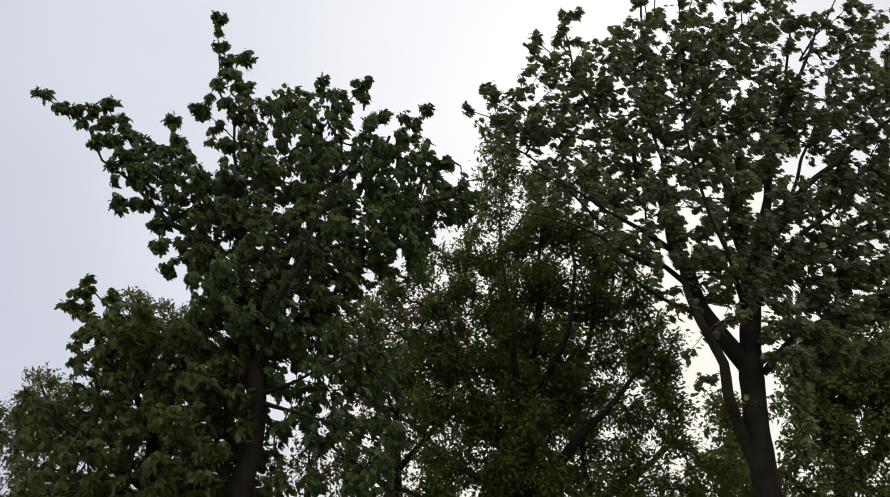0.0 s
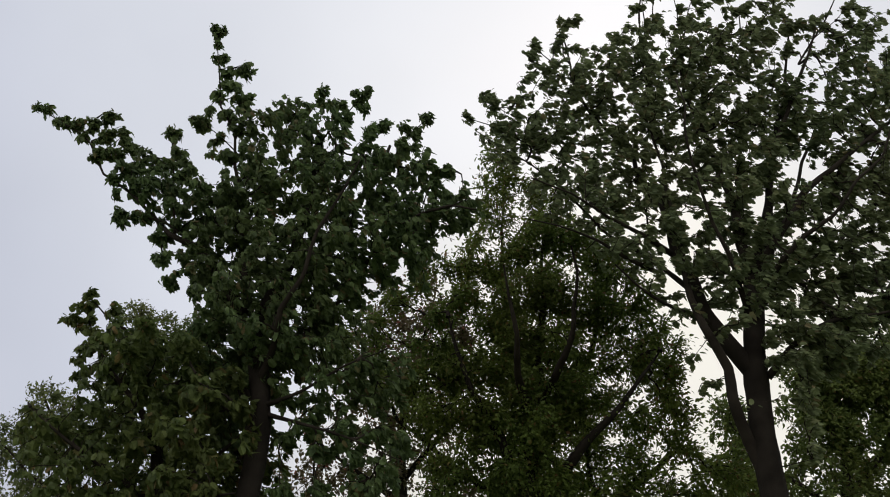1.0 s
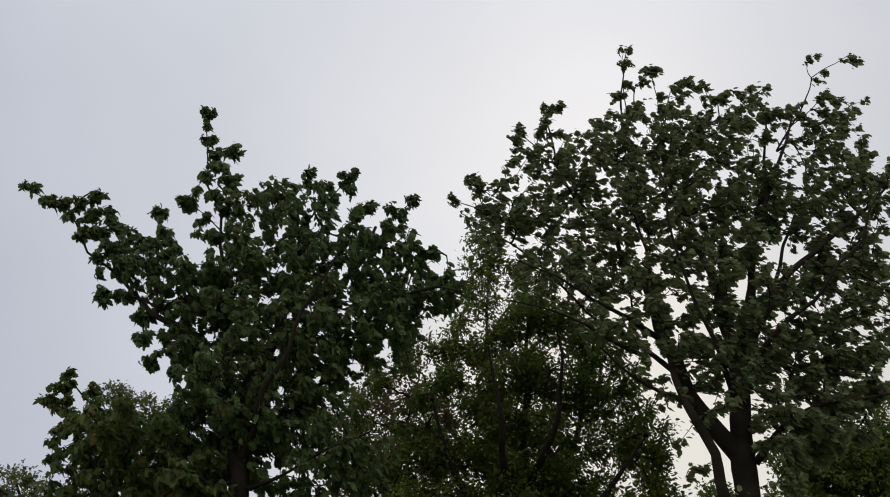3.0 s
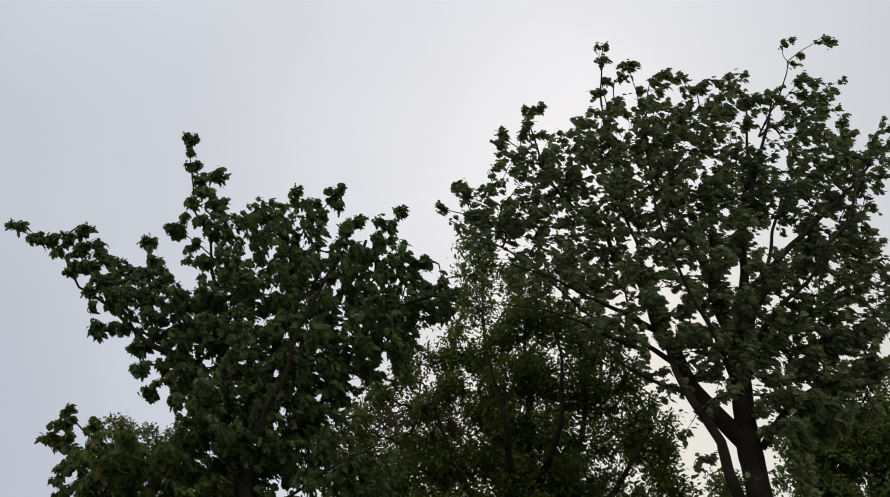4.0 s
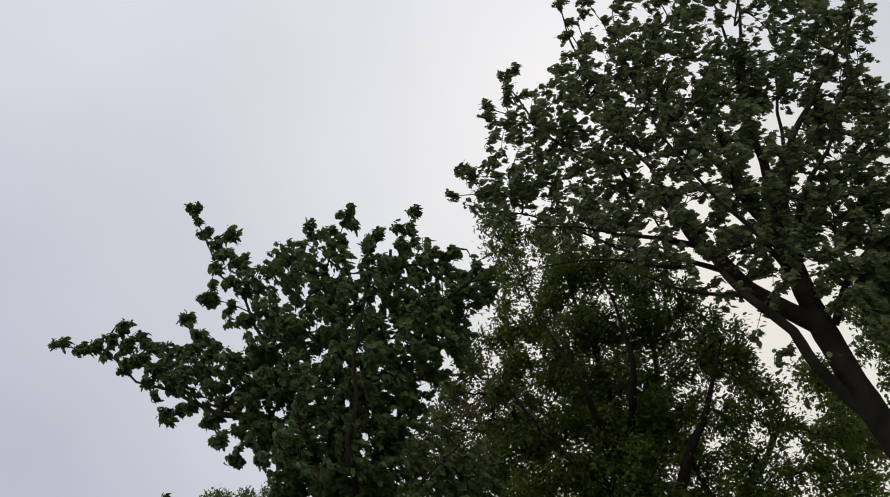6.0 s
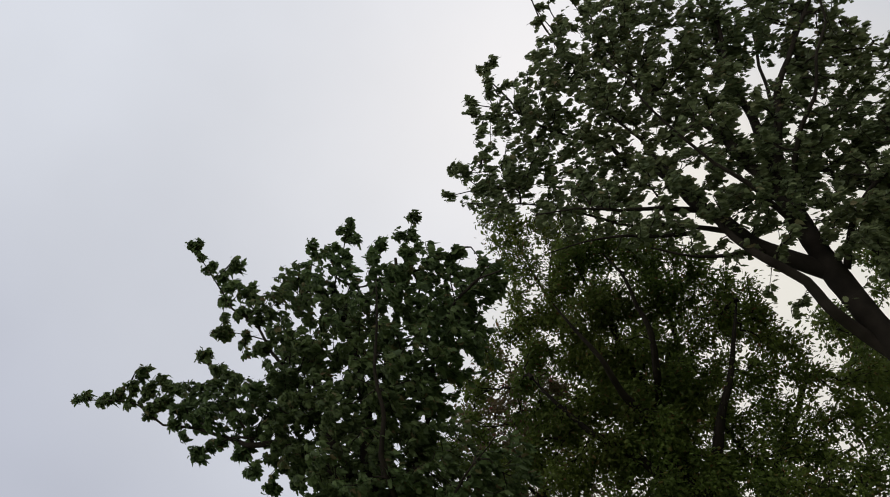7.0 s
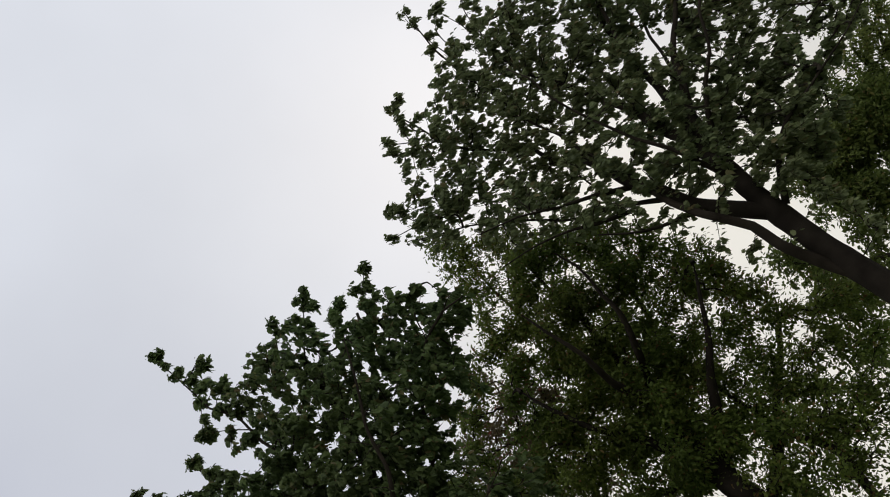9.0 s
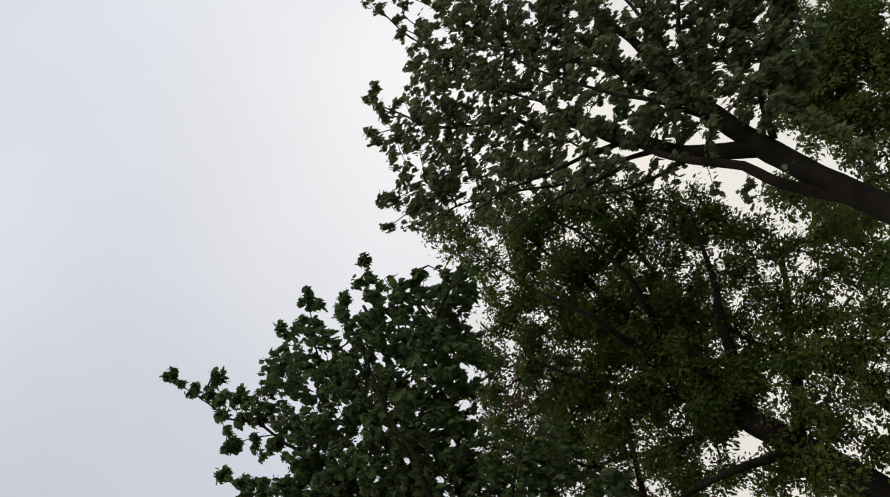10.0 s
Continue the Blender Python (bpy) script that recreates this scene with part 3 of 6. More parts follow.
right_maple.lobe((5.69, 12.00, 7.08), (0.19, 0.53, 0.19), 23)
right_maple.lobe((5.04, 12.00, 7.23), (0.17, 0.49, 0.17), 19)
right_maple.lobe((5.83, 12.00, 6.69), (0.17, 0.48, 0.17), 19)
right_maple.lobe((4.59, 12.00, 7.78), (0.18, 0.50, 0.18), 19)
right_maple.lobe((4.23, 12.00, 7.83), (0.16, 0.45, 0.16), 15)
right_maple.lobe((5.09, 12.00, 6.67), (0.17, 0.47, 0.17), 19)
right_maple.lobe((5.39, 12.00, 6.25), (0.17, 0.47, 0.17), 19)
right_maple.lobe((4.57, 12.00, 6.96), (0.14, 0.38, 0.14), 12)
right_maple.lobe((4.00, 12.00, 7.93), (0.14, 0.40, 0.14), 12)
right_maple.lobe((4.18, 12.00, 7.18), (0.14, 0.39, 0.14), 12)
right_maple.lobe((7.77, 12.00, 12.40), (0.21, 0.54, 0.21), 10)
right_maple.lobe((7.53, 12.00, 11.84), (0.16, 0.42, 0.16), 7)
right_maple.lobe((7.45, 12.00, 11.09), (0.24, 0.62, 0.24), 15)
right_maple.lobe((6.99, 12.00, 10.85), (0.22, 0.57, 0.22), 13)
right_maple.lobe((7.26, 12.00, 10.12), (0.19, 0.50, 0.19), 10)
right_maple.lobe((6.62, 12.00, 9.21), (0.21, 0.54, 0.21), 13)
right_maple.lobe((6.98, 12.00, 8.99), (0.21, 0.53, 0.21), 13)
right_maple.lobe((6.24, 12.00, 9.11), (0.19, 0.49, 0.19), 10)
right_maple.lobe((6.70, 12.00, 8.04), (0.18, 0.47, 0.18), 6)
right_maple.lobe((6.19, 12.00, 8.15), (0.20, 0.52, 0.20), 8)
right_maple.lobe((5.72, 12.00, 7.64), (0.18, 0.46, 0.18), 4)
right_maple.lobe((6.18, 12.00, 7.34), (0.18, 0.46, 0.18), 4)
right_maple.lobe((6.53, 12.00, 7.14), (0.16, 0.41, 0.16), 3)
right_maple.lobe((5.88, 12.00, 6.77), (0.16, 0.40, 0.16), 4)
right_maple.lobe((6.34, 12.00, 6.53), (0.17, 0.44, 0.17), 5)
right_maple.lobe((5.45, 12.00, 6.36), (0.17, 0.44, 0.17), 10)
right_maple.lobe((5.94, 12.00, 6.29), (0.20, 0.53, 0.20), 15)
right_maple.lobe((6.33, 12.00, 6.17), (0.17, 0.44, 0.17), 10)
right_maple.lobe((4.51, 12.00, 8.37), (0.16, 0.43, 0.16), 8)
right_maple.lobe((4.09, 12.00, 7.76), (0.14, 0.37, 0.14), 7)
right_maple.lobe((4.26, 12.00, 7.17), (0.14, 0.36, 0.14), 7)
right_maple.lobe((4.12, 12.00, 7.36), (0.14, 0.37, 0.14), 7)
right_maple.tuft(5.60, 12.00, 13.04, 0.09, 4)
right_maple.tuft(6.21, 12.00, 12.90, 0.11, 6)
right_maple.tuft(6.27, 12.00, 12.61, 0.10, 5)
right_maple.tuft(6.49, 12.00, 12.76, 0.07, 3)
right_maple.tuft(5.91, 12.00, 12.45, 0.11, 7)
right_maple.tuft(6.21, 12.00, 12.12, 0.10, 6)
right_maple.tuft(7.54, 12.00, 12.67, 0.11, 6)
right_maple.tuft(7.17, 12.00, 12.40, 0.08, 4)
right_maple.tuft(6.99, 12.00, 12.16, 0.06, 2)
right_maple.tuft(7.80, 12.00, 12.98, 0.08, 4)
right_maple.tuft(4.76, 12.00, 13.10, 0.08, 4)
right_maple.tuft(4.51, 12.00, 12.72, 0.08, 4)
right_maple.tuft(3.60, 12.00, 13.18, 0.08, 4)
right_maple.tuft(3.78, 12.00, 12.87, 0.10, 5)
right_maple.tuft(4.41, 12.00, 12.86, 0.08, 4)
right_maple.tuft(3.51, 12.00, 6.20, 0.06, 3)
right_maple.tuft(3.74, 12.00, 5.78, 0.08, 5)
right_maple.tuft(3.58, 12.00, 5.67, 0.05, 2)
right_maple.tuft(3.21, 12.00, 7.18, 0.06, 3)
right_maple.tuft(3.49, 12.00, 6.99, 0.05, 2)
right_maple.tuft(3.44, 12.00, 7.23, 0.05, 2)
right_maple.tuft(2.87, 12.00, 7.68, 0.07, 4)
right_maple.tuft(2.64, 12.00, 7.98, 0.06, 3)
right_maple.tuft(2.42, 12.00, 7.78, 0.06, 2)
right_maple.lobe((7.81, 12.00, 8.62), (0.26, 0.62, 0.26), 41)
right_maple.lobe((7.25, 12.00, 8.03), (0.25, 0.60, 0.25), 41)
right_maple.lobe((7.31, 12.00, 8.82), (0.24, 0.58, 0.24), 35)
right_maple.lobe((7.12, 12.00, 9.38), (0.25, 0.59, 0.25), 35)
right_maple.lobe((6.40, 12.00, 9.10), (0.23, 0.54, 0.23), 30)
right_maple.lobe((6.58, 12.00, 8.40), (0.22, 0.53, 0.22), 30)
right_maple.lobe((6.72, 12.00, 7.46), (0.21, 0.51, 0.21), 30)
right_maple.lobe((6.19, 12.00, 7.31), (0.16, 0.38, 0.16), 17)
right_maple.lobe((6.14, 12.00, 6.85), (0.17, 0.41, 0.17), 21)
right_maple.lobe((6.55, 12.00, 10.39), (0.24, 0.57, 0.24), 30)
right_maple.lobe((5.91, 12.00, 10.35), (0.22, 0.52, 0.22), 25)
right_maple.lobe((6.54, 12.00, 9.66), (0.23, 0.55, 0.23), 30)
right_maple.lobe((5.91, 12.00, 11.12), (0.22, 0.54, 0.22), 25)
right_maple.lobe((5.22, 12.00, 10.72), (0.22, 0.53, 0.22), 25)
right_maple.lobe((4.62, 12.00, 11.17), (0.23, 0.54, 0.23), 32)
right_maple.lobe((5.04, 12.00, 10.42), (0.24, 0.58, 0.24), 38)
right_maple.lobe((5.25, 12.00, 9.56), (0.23, 0.56, 0.23), 38)
right_maple.lobe((5.63, 12.00, 8.88), (0.25, 0.59, 0.25), 44)
right_maple.lobe((5.81, 12.00, 8.12), (0.24, 0.57, 0.24), 44)
right_maple.lobe((6.16, 12.00, 7.51), (0.23, 0.56, 0.23), 44)
right_maple.lobe((6.50, 12.00, 6.93), (0.23, 0.55, 0.23), 44)
right_maple.lobe((5.91, 12.00, 6.76), (0.21, 0.50, 0.21), 38)
right_maple.lobe((5.55, 12.00, 7.12), (0.19, 0.47, 0.19), 32)
right_maple.lobe((5.26, 12.00, 7.55), (0.18, 0.43, 0.18), 26)
right_maple.lobe((5.06, 12.00, 8.27), (0.20, 0.49, 0.20), 32)
right_maple.lobe((4.68, 12.00, 8.92), (0.21, 0.50, 0.21), 32)
right_maple.lobe((4.27, 12.00, 9.60), (0.19, 0.46, 0.19), 26)
right_maple.lobe((4.07, 12.00, 10.35), (0.18, 0.43, 0.18), 21)
right_maple.lobe((4.53, 12.00, 7.70), (0.14, 0.35, 0.14), 17)
right_maple.lobe((4.05, 12.00, 8.25), (0.15, 0.35, 0.15), 17)
right_maple.lobe((3.64, 12.00, 8.89), (0.15, 0.36, 0.15), 17)
right_maple.lobe((5.67, 12.00, 6.06), (0.19, 0.45, 0.19), 32)
right_maple.lobe((5.26, 12.00, 6.17), (0.15, 0.37, 0.15), 21)
right_maple.lobe((4.08, 12.00, 11.89), (0.19, 0.45, 0.19), 21)
right_maple.lobe((3.12, 12.00, 12.01), (0.19, 0.45, 0.19), 21)
right_maple.lobe((3.58, 12.00, 10.92), (0.20, 0.49, 0.20), 26)
right_maple.lobe((2.66, 12.00, 11.03), (0.20, 0.49, 0.20), 26)
right_maple.lobe((2.94, 12.00, 10.15), (0.20, 0.47, 0.20), 26)
right_maple.lobe((2.04, 12.00, 10.25), (0.18, 0.43, 0.18), 21)
right_maple.lobe((2.34, 12.00, 9.41), (0.17, 0.41, 0.17), 21)
right_maple.lobe((2.78, 12.00, 8.99), (0.15, 0.36, 0.15), 17)
right_maple.lobe((2.28, 12.00, 11.31), (0.16, 0.39, 0.16), 17)
right_maple.lobe((1.41, 12.00, 10.30), (0.16, 0.38, 0.16), 17)
right_maple.lobe((1.51, 12.00, 9.42), (0.15, 0.37, 0.15), 17)
right_maple.lobe((5.24, 11.30, 6.26), (0.15, 0.32, 0.15), 13)
right_maple.lobe((5.69, 11.30, 6.63), (0.17, 0.36, 0.17), 17)
right_maple.lobe((4.81, 11.30, 5.89), (0.13, 0.28, 0.13), 11)
right_maple.lobe((5.60, 11.30, 6.13), (0.15, 0.32, 0.15), 13)
right_maple.lobe((4.82, 11.30, 6.55), (0.13, 0.29, 0.13), 11)
right_maple.lobe((4.46, 11.30, 6.88), (0.13, 0.29, 0.13), 11)
right_maple.lobe((5.00, 11.40, 6.36), (0.13, 0.28, 0.13), 10)
right_maple.lobe((4.68, 11.40, 5.98), (0.13, 0.28, 0.13), 10)
right_maple.lobe((4.98, 11.40, 5.92), (0.13, 0.28, 0.13), 10)
right_maple.lobe((5.30, 11.40, 6.30), (0.14, 0.32, 0.14), 12)
right_maple.lobe((4.83, 11.40, 6.76), (0.13, 0.29, 0.13), 10)
right_maple.lobe((4.17, 11.20, 7.26), (0.13, 0.29, 0.13), 11)
right_maple.lobe((4.57, 11.20, 7.16), (0.15, 0.33, 0.15), 15)
right_maple.lobe((5.05, 11.20, 7.48), (0.15, 0.33, 0.15), 7)
right_maple.lobe((4.03, 11.20, 6.44), (0.13, 0.28, 0.13), 11)
right_maple.lobe((3.57, 11.20, 7.40), (0.13, 0.29, 0.13), 11)
right_maple.lobe((3.97, 11.20, 8.07), (0.15, 0.34, 0.15), 15)
right_maple.lobe((3.71, 11.20, 8.63), (0.16, 0.35, 0.16), 15)
right_maple.lobe((4.58, 11.20, 8.62), (0.16, 0.35, 0.16), 15)
right_maple.lobe((5.10, 11.20, 8.62), (0.16, 0.35, 0.16), 15)
right_maple.lobe((5.38, 11.20, 8.26), (0.16, 0.34, 0.16), 15)
right_maple.lobe((4.71, 11.20, 7.92), (0.15, 0.34, 0.15), 15)
right_maple.lobe((3.29, 11.20, 8.13), (0.14, 0.30, 0.14), 11)
right_maple.lobe((3.09, 11.20, 8.64), (0.16, 0.35, 0.16), 15)
right_maple.lobe((4.19, 11.20, 8.94), (0.16, 0.35, 0.16), 15)
right_maple.lobe((5.48, 11.20, 7.52), (0.13, 0.30, 0.13), 7)
right_maple.lobe((0.99, 12.00, 10.36), (0.16, 0.32, 0.16), 11)
right_maple.lobe((1.30, 12.00, 10.31), (0.16, 0.31, 0.16), 11)
right_maple.lobe((0.79, 12.00, 10.02), (0.16, 0.31, 0.16), 11)
right_maple.lobe((1.07, 12.00, 9.86), (0.17, 0.35, 0.17), 13)
right_maple.lobe((1.55, 12.00, 10.11), (0.18, 0.35, 0.18), 13)
right_maple.lobe((1.53, 12.00, 9.56), (0.17, 0.34, 0.17), 13)
right_maple.lobe((3.56, 11.70, 8.03), (0.16, 0.32, 0.16), 9)
right_maple.lobe((3.46, 11.70, 7.63), (0.14, 0.28, 0.14), 8)
right_maple.lobe((3.07, 11.70, 7.80), (0.14, 0.28, 0.14), 8)
right_maple.lobe((1.72, 11.70, 8.61), (0.16, 0.33, 0.16), 9)
right_maple.lobe((1.38, 11.70, 8.99), (0.17, 0.33, 0.17), 9)
right_maple.lobe((2.33, 11.70, 8.01), (0.14, 0.28, 0.14), 8)
right_maple.lobe((3.59, 11.70, 6.78), (0.13, 0.27, 0.13), 6)
right_maple.lobe((3.32, 11.70, 6.74), (0.13, 0.27, 0.13), 5)
right_maple.lobe((3.83, 11.70, 6.48), (0.13, 0.26, 0.13), 8)
right_maple.lobe((2.68, 11.70, 7.96), (0.14, 0.28, 0.14), 8)
right_maple.lobe((3.14, 11.70, 7.34), (0.14, 0.27, 0.14), 5)
right_maple.lobe((0.72, 12.00, 10.97), (0.16, 0.32, 0.16), 8)
right_maple.lobe((0.90, 12.00, 10.57), (0.16, 0.32, 0.16), 8)
right_maple.lobe((1.10, 12.00, 10.32), (0.18, 0.35, 0.18), 10)
right_maple.lobe((0.59, 12.00, 10.35), (0.16, 0.31, 0.16), 6)
right_maple.lobe((1.49, 12.00, 10.58), (0.18, 0.36, 0.18), 10)
right_maple.lobe((1.17, 12.00, 10.96), (0.16, 0.32, 0.16), 8)
right_maple.lobe((1.45, 12.00, 11.45), (0.16, 0.33, 0.16), 8)
right_maple.lobe((1.78, 12.00, 11.73), (0.17, 0.33, 0.17), 8)
right_maple.lobe((7.59, 12.00, 7.64), (0.24, 0.52, 0.24), 30)
right_maple.lobe((7.06, 12.00, 7.66), (0.22, 0.48, 0.22), 26)
right_maple.lobe((7.17, 12.00, 7.02), (0.21, 0.47, 0.21), 26)
right_maple.lobe((6.62, 12.00, 6.91), (0.18, 0.39, 0.18), 18)
right_maple.lobe((7.73, 12.00, 7.13), (0.21, 0.47, 0.21), 26)
right_maple.lobe((6.12, 12.00, 6.74), (0.14, 0.31, 0.14), 11)
right_maple.lobe((6.50, 12.00, 7.55), (0.18, 0.40, 0.18), 18)
right_maple.lobe((4.94, 11.60, 6.03), (0.14, 0.29, 0.14), 9)
right_maple.lobe((5.03, 11.60, 5.71), (0.14, 0.28, 0.14), 9)
right_maple.lobe((4.83, 11.60, 5.40), (0.12, 0.25, 0.12), 6)
right_maple.lobe((4.96, 11.60, 6.39), (0.13, 0.26, 0.13), 8)
right_maple.lobe((4.89, 11.60, 5.51), (0.13, 0.26, 0.13), 7)
right_maple.lobe((4.92, 11.60, 5.10), (0.14, 0.28, 0.14), 9)
right_maple.lobe((4.88, 11.60, 4.66), (0.12, 0.25, 0.12), 7)
right_maple.tuft(3.92, 12.00, 14.48, 0.11, 5)
right_maple.tuft(3.78, 12.00, 14.08, 0.06, 2)
right_maple.tuft(4.17, 12.00, 13.87, 0.10, 4)
right_maple.tuft(4.40, 12.00, 13.93, 0.08, 3)
right_maple.tuft(3.90, 12.00, 13.54, 0.09, 4)
right_maple.tuft(4.87, 12.00, 13.55, 0.10, 5)
right_maple.tuft(5.12, 12.00, 13.57, 0.11, 6)
right_maple.tuft(5.32, 12.00, 13.48, 0.10, 5)
right_maple.tuft(4.87, 12.00, 13.28, 0.08, 3)
right_maple.tuft(5.65, 12.00, 13.20, 0.08, 4)
right_maple.tuft(5.91, 12.00, 13.28, 0.08, 4)
right_maple.tuft(6.17, 12.00, 13.37, 0.08, 3)
right_maple.tuft(6.06, 12.00, 13.11, 0.08, 3)
right_maple.tuft(6.27, 12.00, 13.01, 0.09, 4)
right_maple.tuft(5.85, 12.00, 12.87, 0.09, 4)
right_maple.tuft(6.26, 12.00, 12.77, 0.08, 4)
right_maple.tuft(7.67, 12.00, 14.26, 0.09, 4)
right_maple.tuft(7.52, 12.00, 14.14, 0.07, 2)
right_maple.tuft(7.76, 12.00, 13.79, 0.08, 3)
right_maple.tuft(7.63, 12.00, 13.59, 0.06, 2)
right_maple.tuft(8.48, 12.00, 14.18, 0.10, 4)
right_maple.tuft(8.48, 12.00, 13.99, 0.07, 2)
right_maple.tuft(8.28, 12.00, 14.09, 0.05, 1)
right_maple.tuft(7.55, 12.00, 13.12, 0.11, 6)
right_maple.tuft(7.60, 12.00, 12.92, 0.10, 5)
right_maple.tuft(7.54, 12.00, 13.23, 0.08, 3)
right_maple.tuft(7.61, 12.00, 12.64, 0.10, 5)
right_maple.tuft(7.06, 12.00, 12.97, 0.07, 2)
right_maple.tuft(6.87, 12.00, 12.88, 0.06, 2)
right_maple.tuft(6.62, 12.00, 12.71, 0.12, 7)
right_maple.tuft(6.88, 12.00, 12.67, 0.10, 5)
right_maple.tuft(6.39, 12.00, 12.66, 0.12, 7)
right_maple.tuft(7.13, 12.00, 12.41, 0.09, 4)
right_maple.tuft(7.03, 12.00, 12.23, 0.08, 4)
right_maple.tuft(7.80, 12.00, 12.54, 0.08, 4)
right_maple.tuft(8.12, 12.00, 12.73, 0.06, 2)
right_maple.tuft(8.32, 12.00, 13.03, 0.06, 2)
right_maple.tuft(7.99, 12.00, 12.28, 0.07, 3)
right_maple.tuft(7.60, 12.00, 12.22, 0.11, 7)
right_maple.tuft(6.81, 12.00, 12.00, 0.10, 5)
right_maple.tuft(6.16, 12.00, 12.11, 0.10, 5)
right_maple.tuft(6.49, 12.00, 12.38, 0.08, 4)
right_maple.tuft(5.96, 12.00, 12.39, 0.12, 7)
right_maple.tuft(5.68, 12.00, 12.59, 0.12, 7)
right_maple.tuft(2.36, 12.00, 12.95, 0.10, 5)
right_maple.tuft(2.24, 12.00, 12.81, 0.07, 2)
right_maple.tuft(1.58, 12.00, 12.42, 0.07, 3)
right_maple.tuft(1.52, 12.00, 12.15, 0.07, 2)
right_maple.sprig((3.73, 12.00, 13.38, 0.016), (3.86, 12.00, 14.06, 0.012), (3.99, 12.00, 14.49, 0.008))
right_maple.sprig((4.46, 12.00, 12.62, 0.014), (4.63, 12.00, 13.20, 0.010), (4.79, 12.00, 13.53, 0.007))
right_maple.sprig((5.49, 12.00, 12.67, 0.013), (5.55, 12.00, 13.11, 0.010), (5.72, 12.00, 13.30, 0.007))
right_maple.sprig((6.39, 12.00, 11.81, 0.020), (6.98, 12.00, 12.64, 0.015), (7.32, 12.00, 13.22, 0.012), (7.52, 12.00, 13.65, 0.010))
right_maple.sprig((7.52, 12.00, 13.65, 0.010), (7.95, 12.00, 13.95, 0.008), (8.43, 12.00, 14.26, 0.006))
right_maple.sprig((7.51, 12.00, 13.62, 0.009), (7.48, 12.00, 13.82, 0.007), (7.56, 12.00, 14.18, 0.005))
right_maple.sprig((6.85, 12.00, 12.43, 0.010), (7.26, 12.00, 12.78, 0.008), (7.52, 12.00, 13.06, 0.006))
right_maple.sprig((2.17, 12.00, 12.18, 0.013), (2.22, 12.00, 12.75, 0.010), (2.43, 12.00, 12.99, 0.007))
right_maple.sprig((1.94, 12.00, 11.98, 0.012), (1.75, 12.00, 12.19, 0.009), (1.63, 12.00, 12.41, 0.007))
right_maple.sprig((3.88, 12.00, 12.78, 0.013), (4.00, 12.00, 13.44, 0.010), (4.37, 12.00, 13.85, 0.007))
right_maple.sprig((1.39, 12.00, 10.16, 0.015), (0.93, 12.00, 10.50, 0.011), (0.61, 12.00, 10.65, 0.009), (0.38, 12.00, 10.75, 0.007))
right_maple.sprig((0.93, 12.00, 10.50, 0.010), (0.84, 12.00, 10.88, 0.008), (0.78, 12.00, 11.18, 0.006))
right_maple.sprig((2.17, 12.00, 11.60, 0.013), (1.86, 12.00, 11.79, 0.010), (1.57, 12.00, 12.04, 0.007))
right_maple.sprig((1.96, 12.00, 11.77, 0.012), (2.07, 12.00, 12.56, 0.009), (2.30, 12.00, 12.92, 0.007))
right_maple.sprig((3.77, 12.00, 12.57, 0.014), (3.76, 12.00, 13.42, 0.010), (3.88, 12.00, 14.33, 0.007))
right_maple.sprig((4.42, 12.00, 12.23, 0.014), (4.38, 12.00, 13.08, 0.010), (4.38, 12.00, 13.78, 0.007))
right_maple.sprig((4.79, 12.00, 12.04, 0.012), (5.18, 12.00, 12.66, 0.009), (5.58, 12.00, 13.04, 0.007))
right_maple.lobe((4.64, 11.60, 6.38), (0.15, 0.30, 0.15), 11)
right_maple.tuft(4.51, 11.60, 5.98, 0.09, 6)
right_maple.lobe((3.48, 11.60, 8.38), (0.16, 0.32, 0.16), 11)
right_maple.lobe((3.51, 11.60, 7.92), (0.14, 0.28, 0.14), 9)
right_maple.lobe((3.99, 11.60, 7.53), (0.17, 0.35, 0.17), 14)
right_maple.lobe((3.93, 11.60, 7.13), (0.14, 0.27, 0.14), 7)
right_maple.lobe((2.32, 11.20, 8.52), (0.18, 0.35, 0.18), 6)
right_maple.lobe((2.45, 11.20, 8.08), (0.17, 0.35, 0.17), 6)
right_maple.lobe((2.82, 11.20, 7.83), (0.17, 0.34, 0.17), 6)
right_maple.lobe((2.97, 11.20, 7.45), (0.15, 0.30, 0.15), 5)
right_maple.lobe((2.04, 11.20, 9.02), (0.18, 0.36, 0.18), 6)
right_maple.lobe((2.46, 11.20, 7.68), (0.15, 0.31, 0.15), 4)
right_maple.lobe((2.96, 11.20, 7.11), (0.13, 0.27, 0.13), 2)
right_maple.build()

left_maple = Tree("maple_tree", "broad maple with deep green leaves and long leafy shoots", 23, MAPLE_LEFT, DROOP_SHAPES, 0.085, 11, 0.75, LULL, 300, 0.35, 0.5, 0.06, 0.25)
left_maple.trunk((-2.77, 11.00, -0.10, 0.244), (-2.76, 11.00, 0.35, 0.212), (-2.65, 11.00, 3.83, 0.157), (-2.58, 11.00, 4.51, 0.147), (-2.57, 11.00, 5.28, 0.141), (-2.68, 11.00, 6.01, 0.133))
left_maple.limb((-2.66, 11.00, 5.88, 0.126), (-2.62, 11.00, 6.65, 0.105), (-2.40, 11.20, 7.63, 0.080), (-2.17, 11.30, 8.68, 0.056), (-2.02, 11.20, 9.69, 0.034))
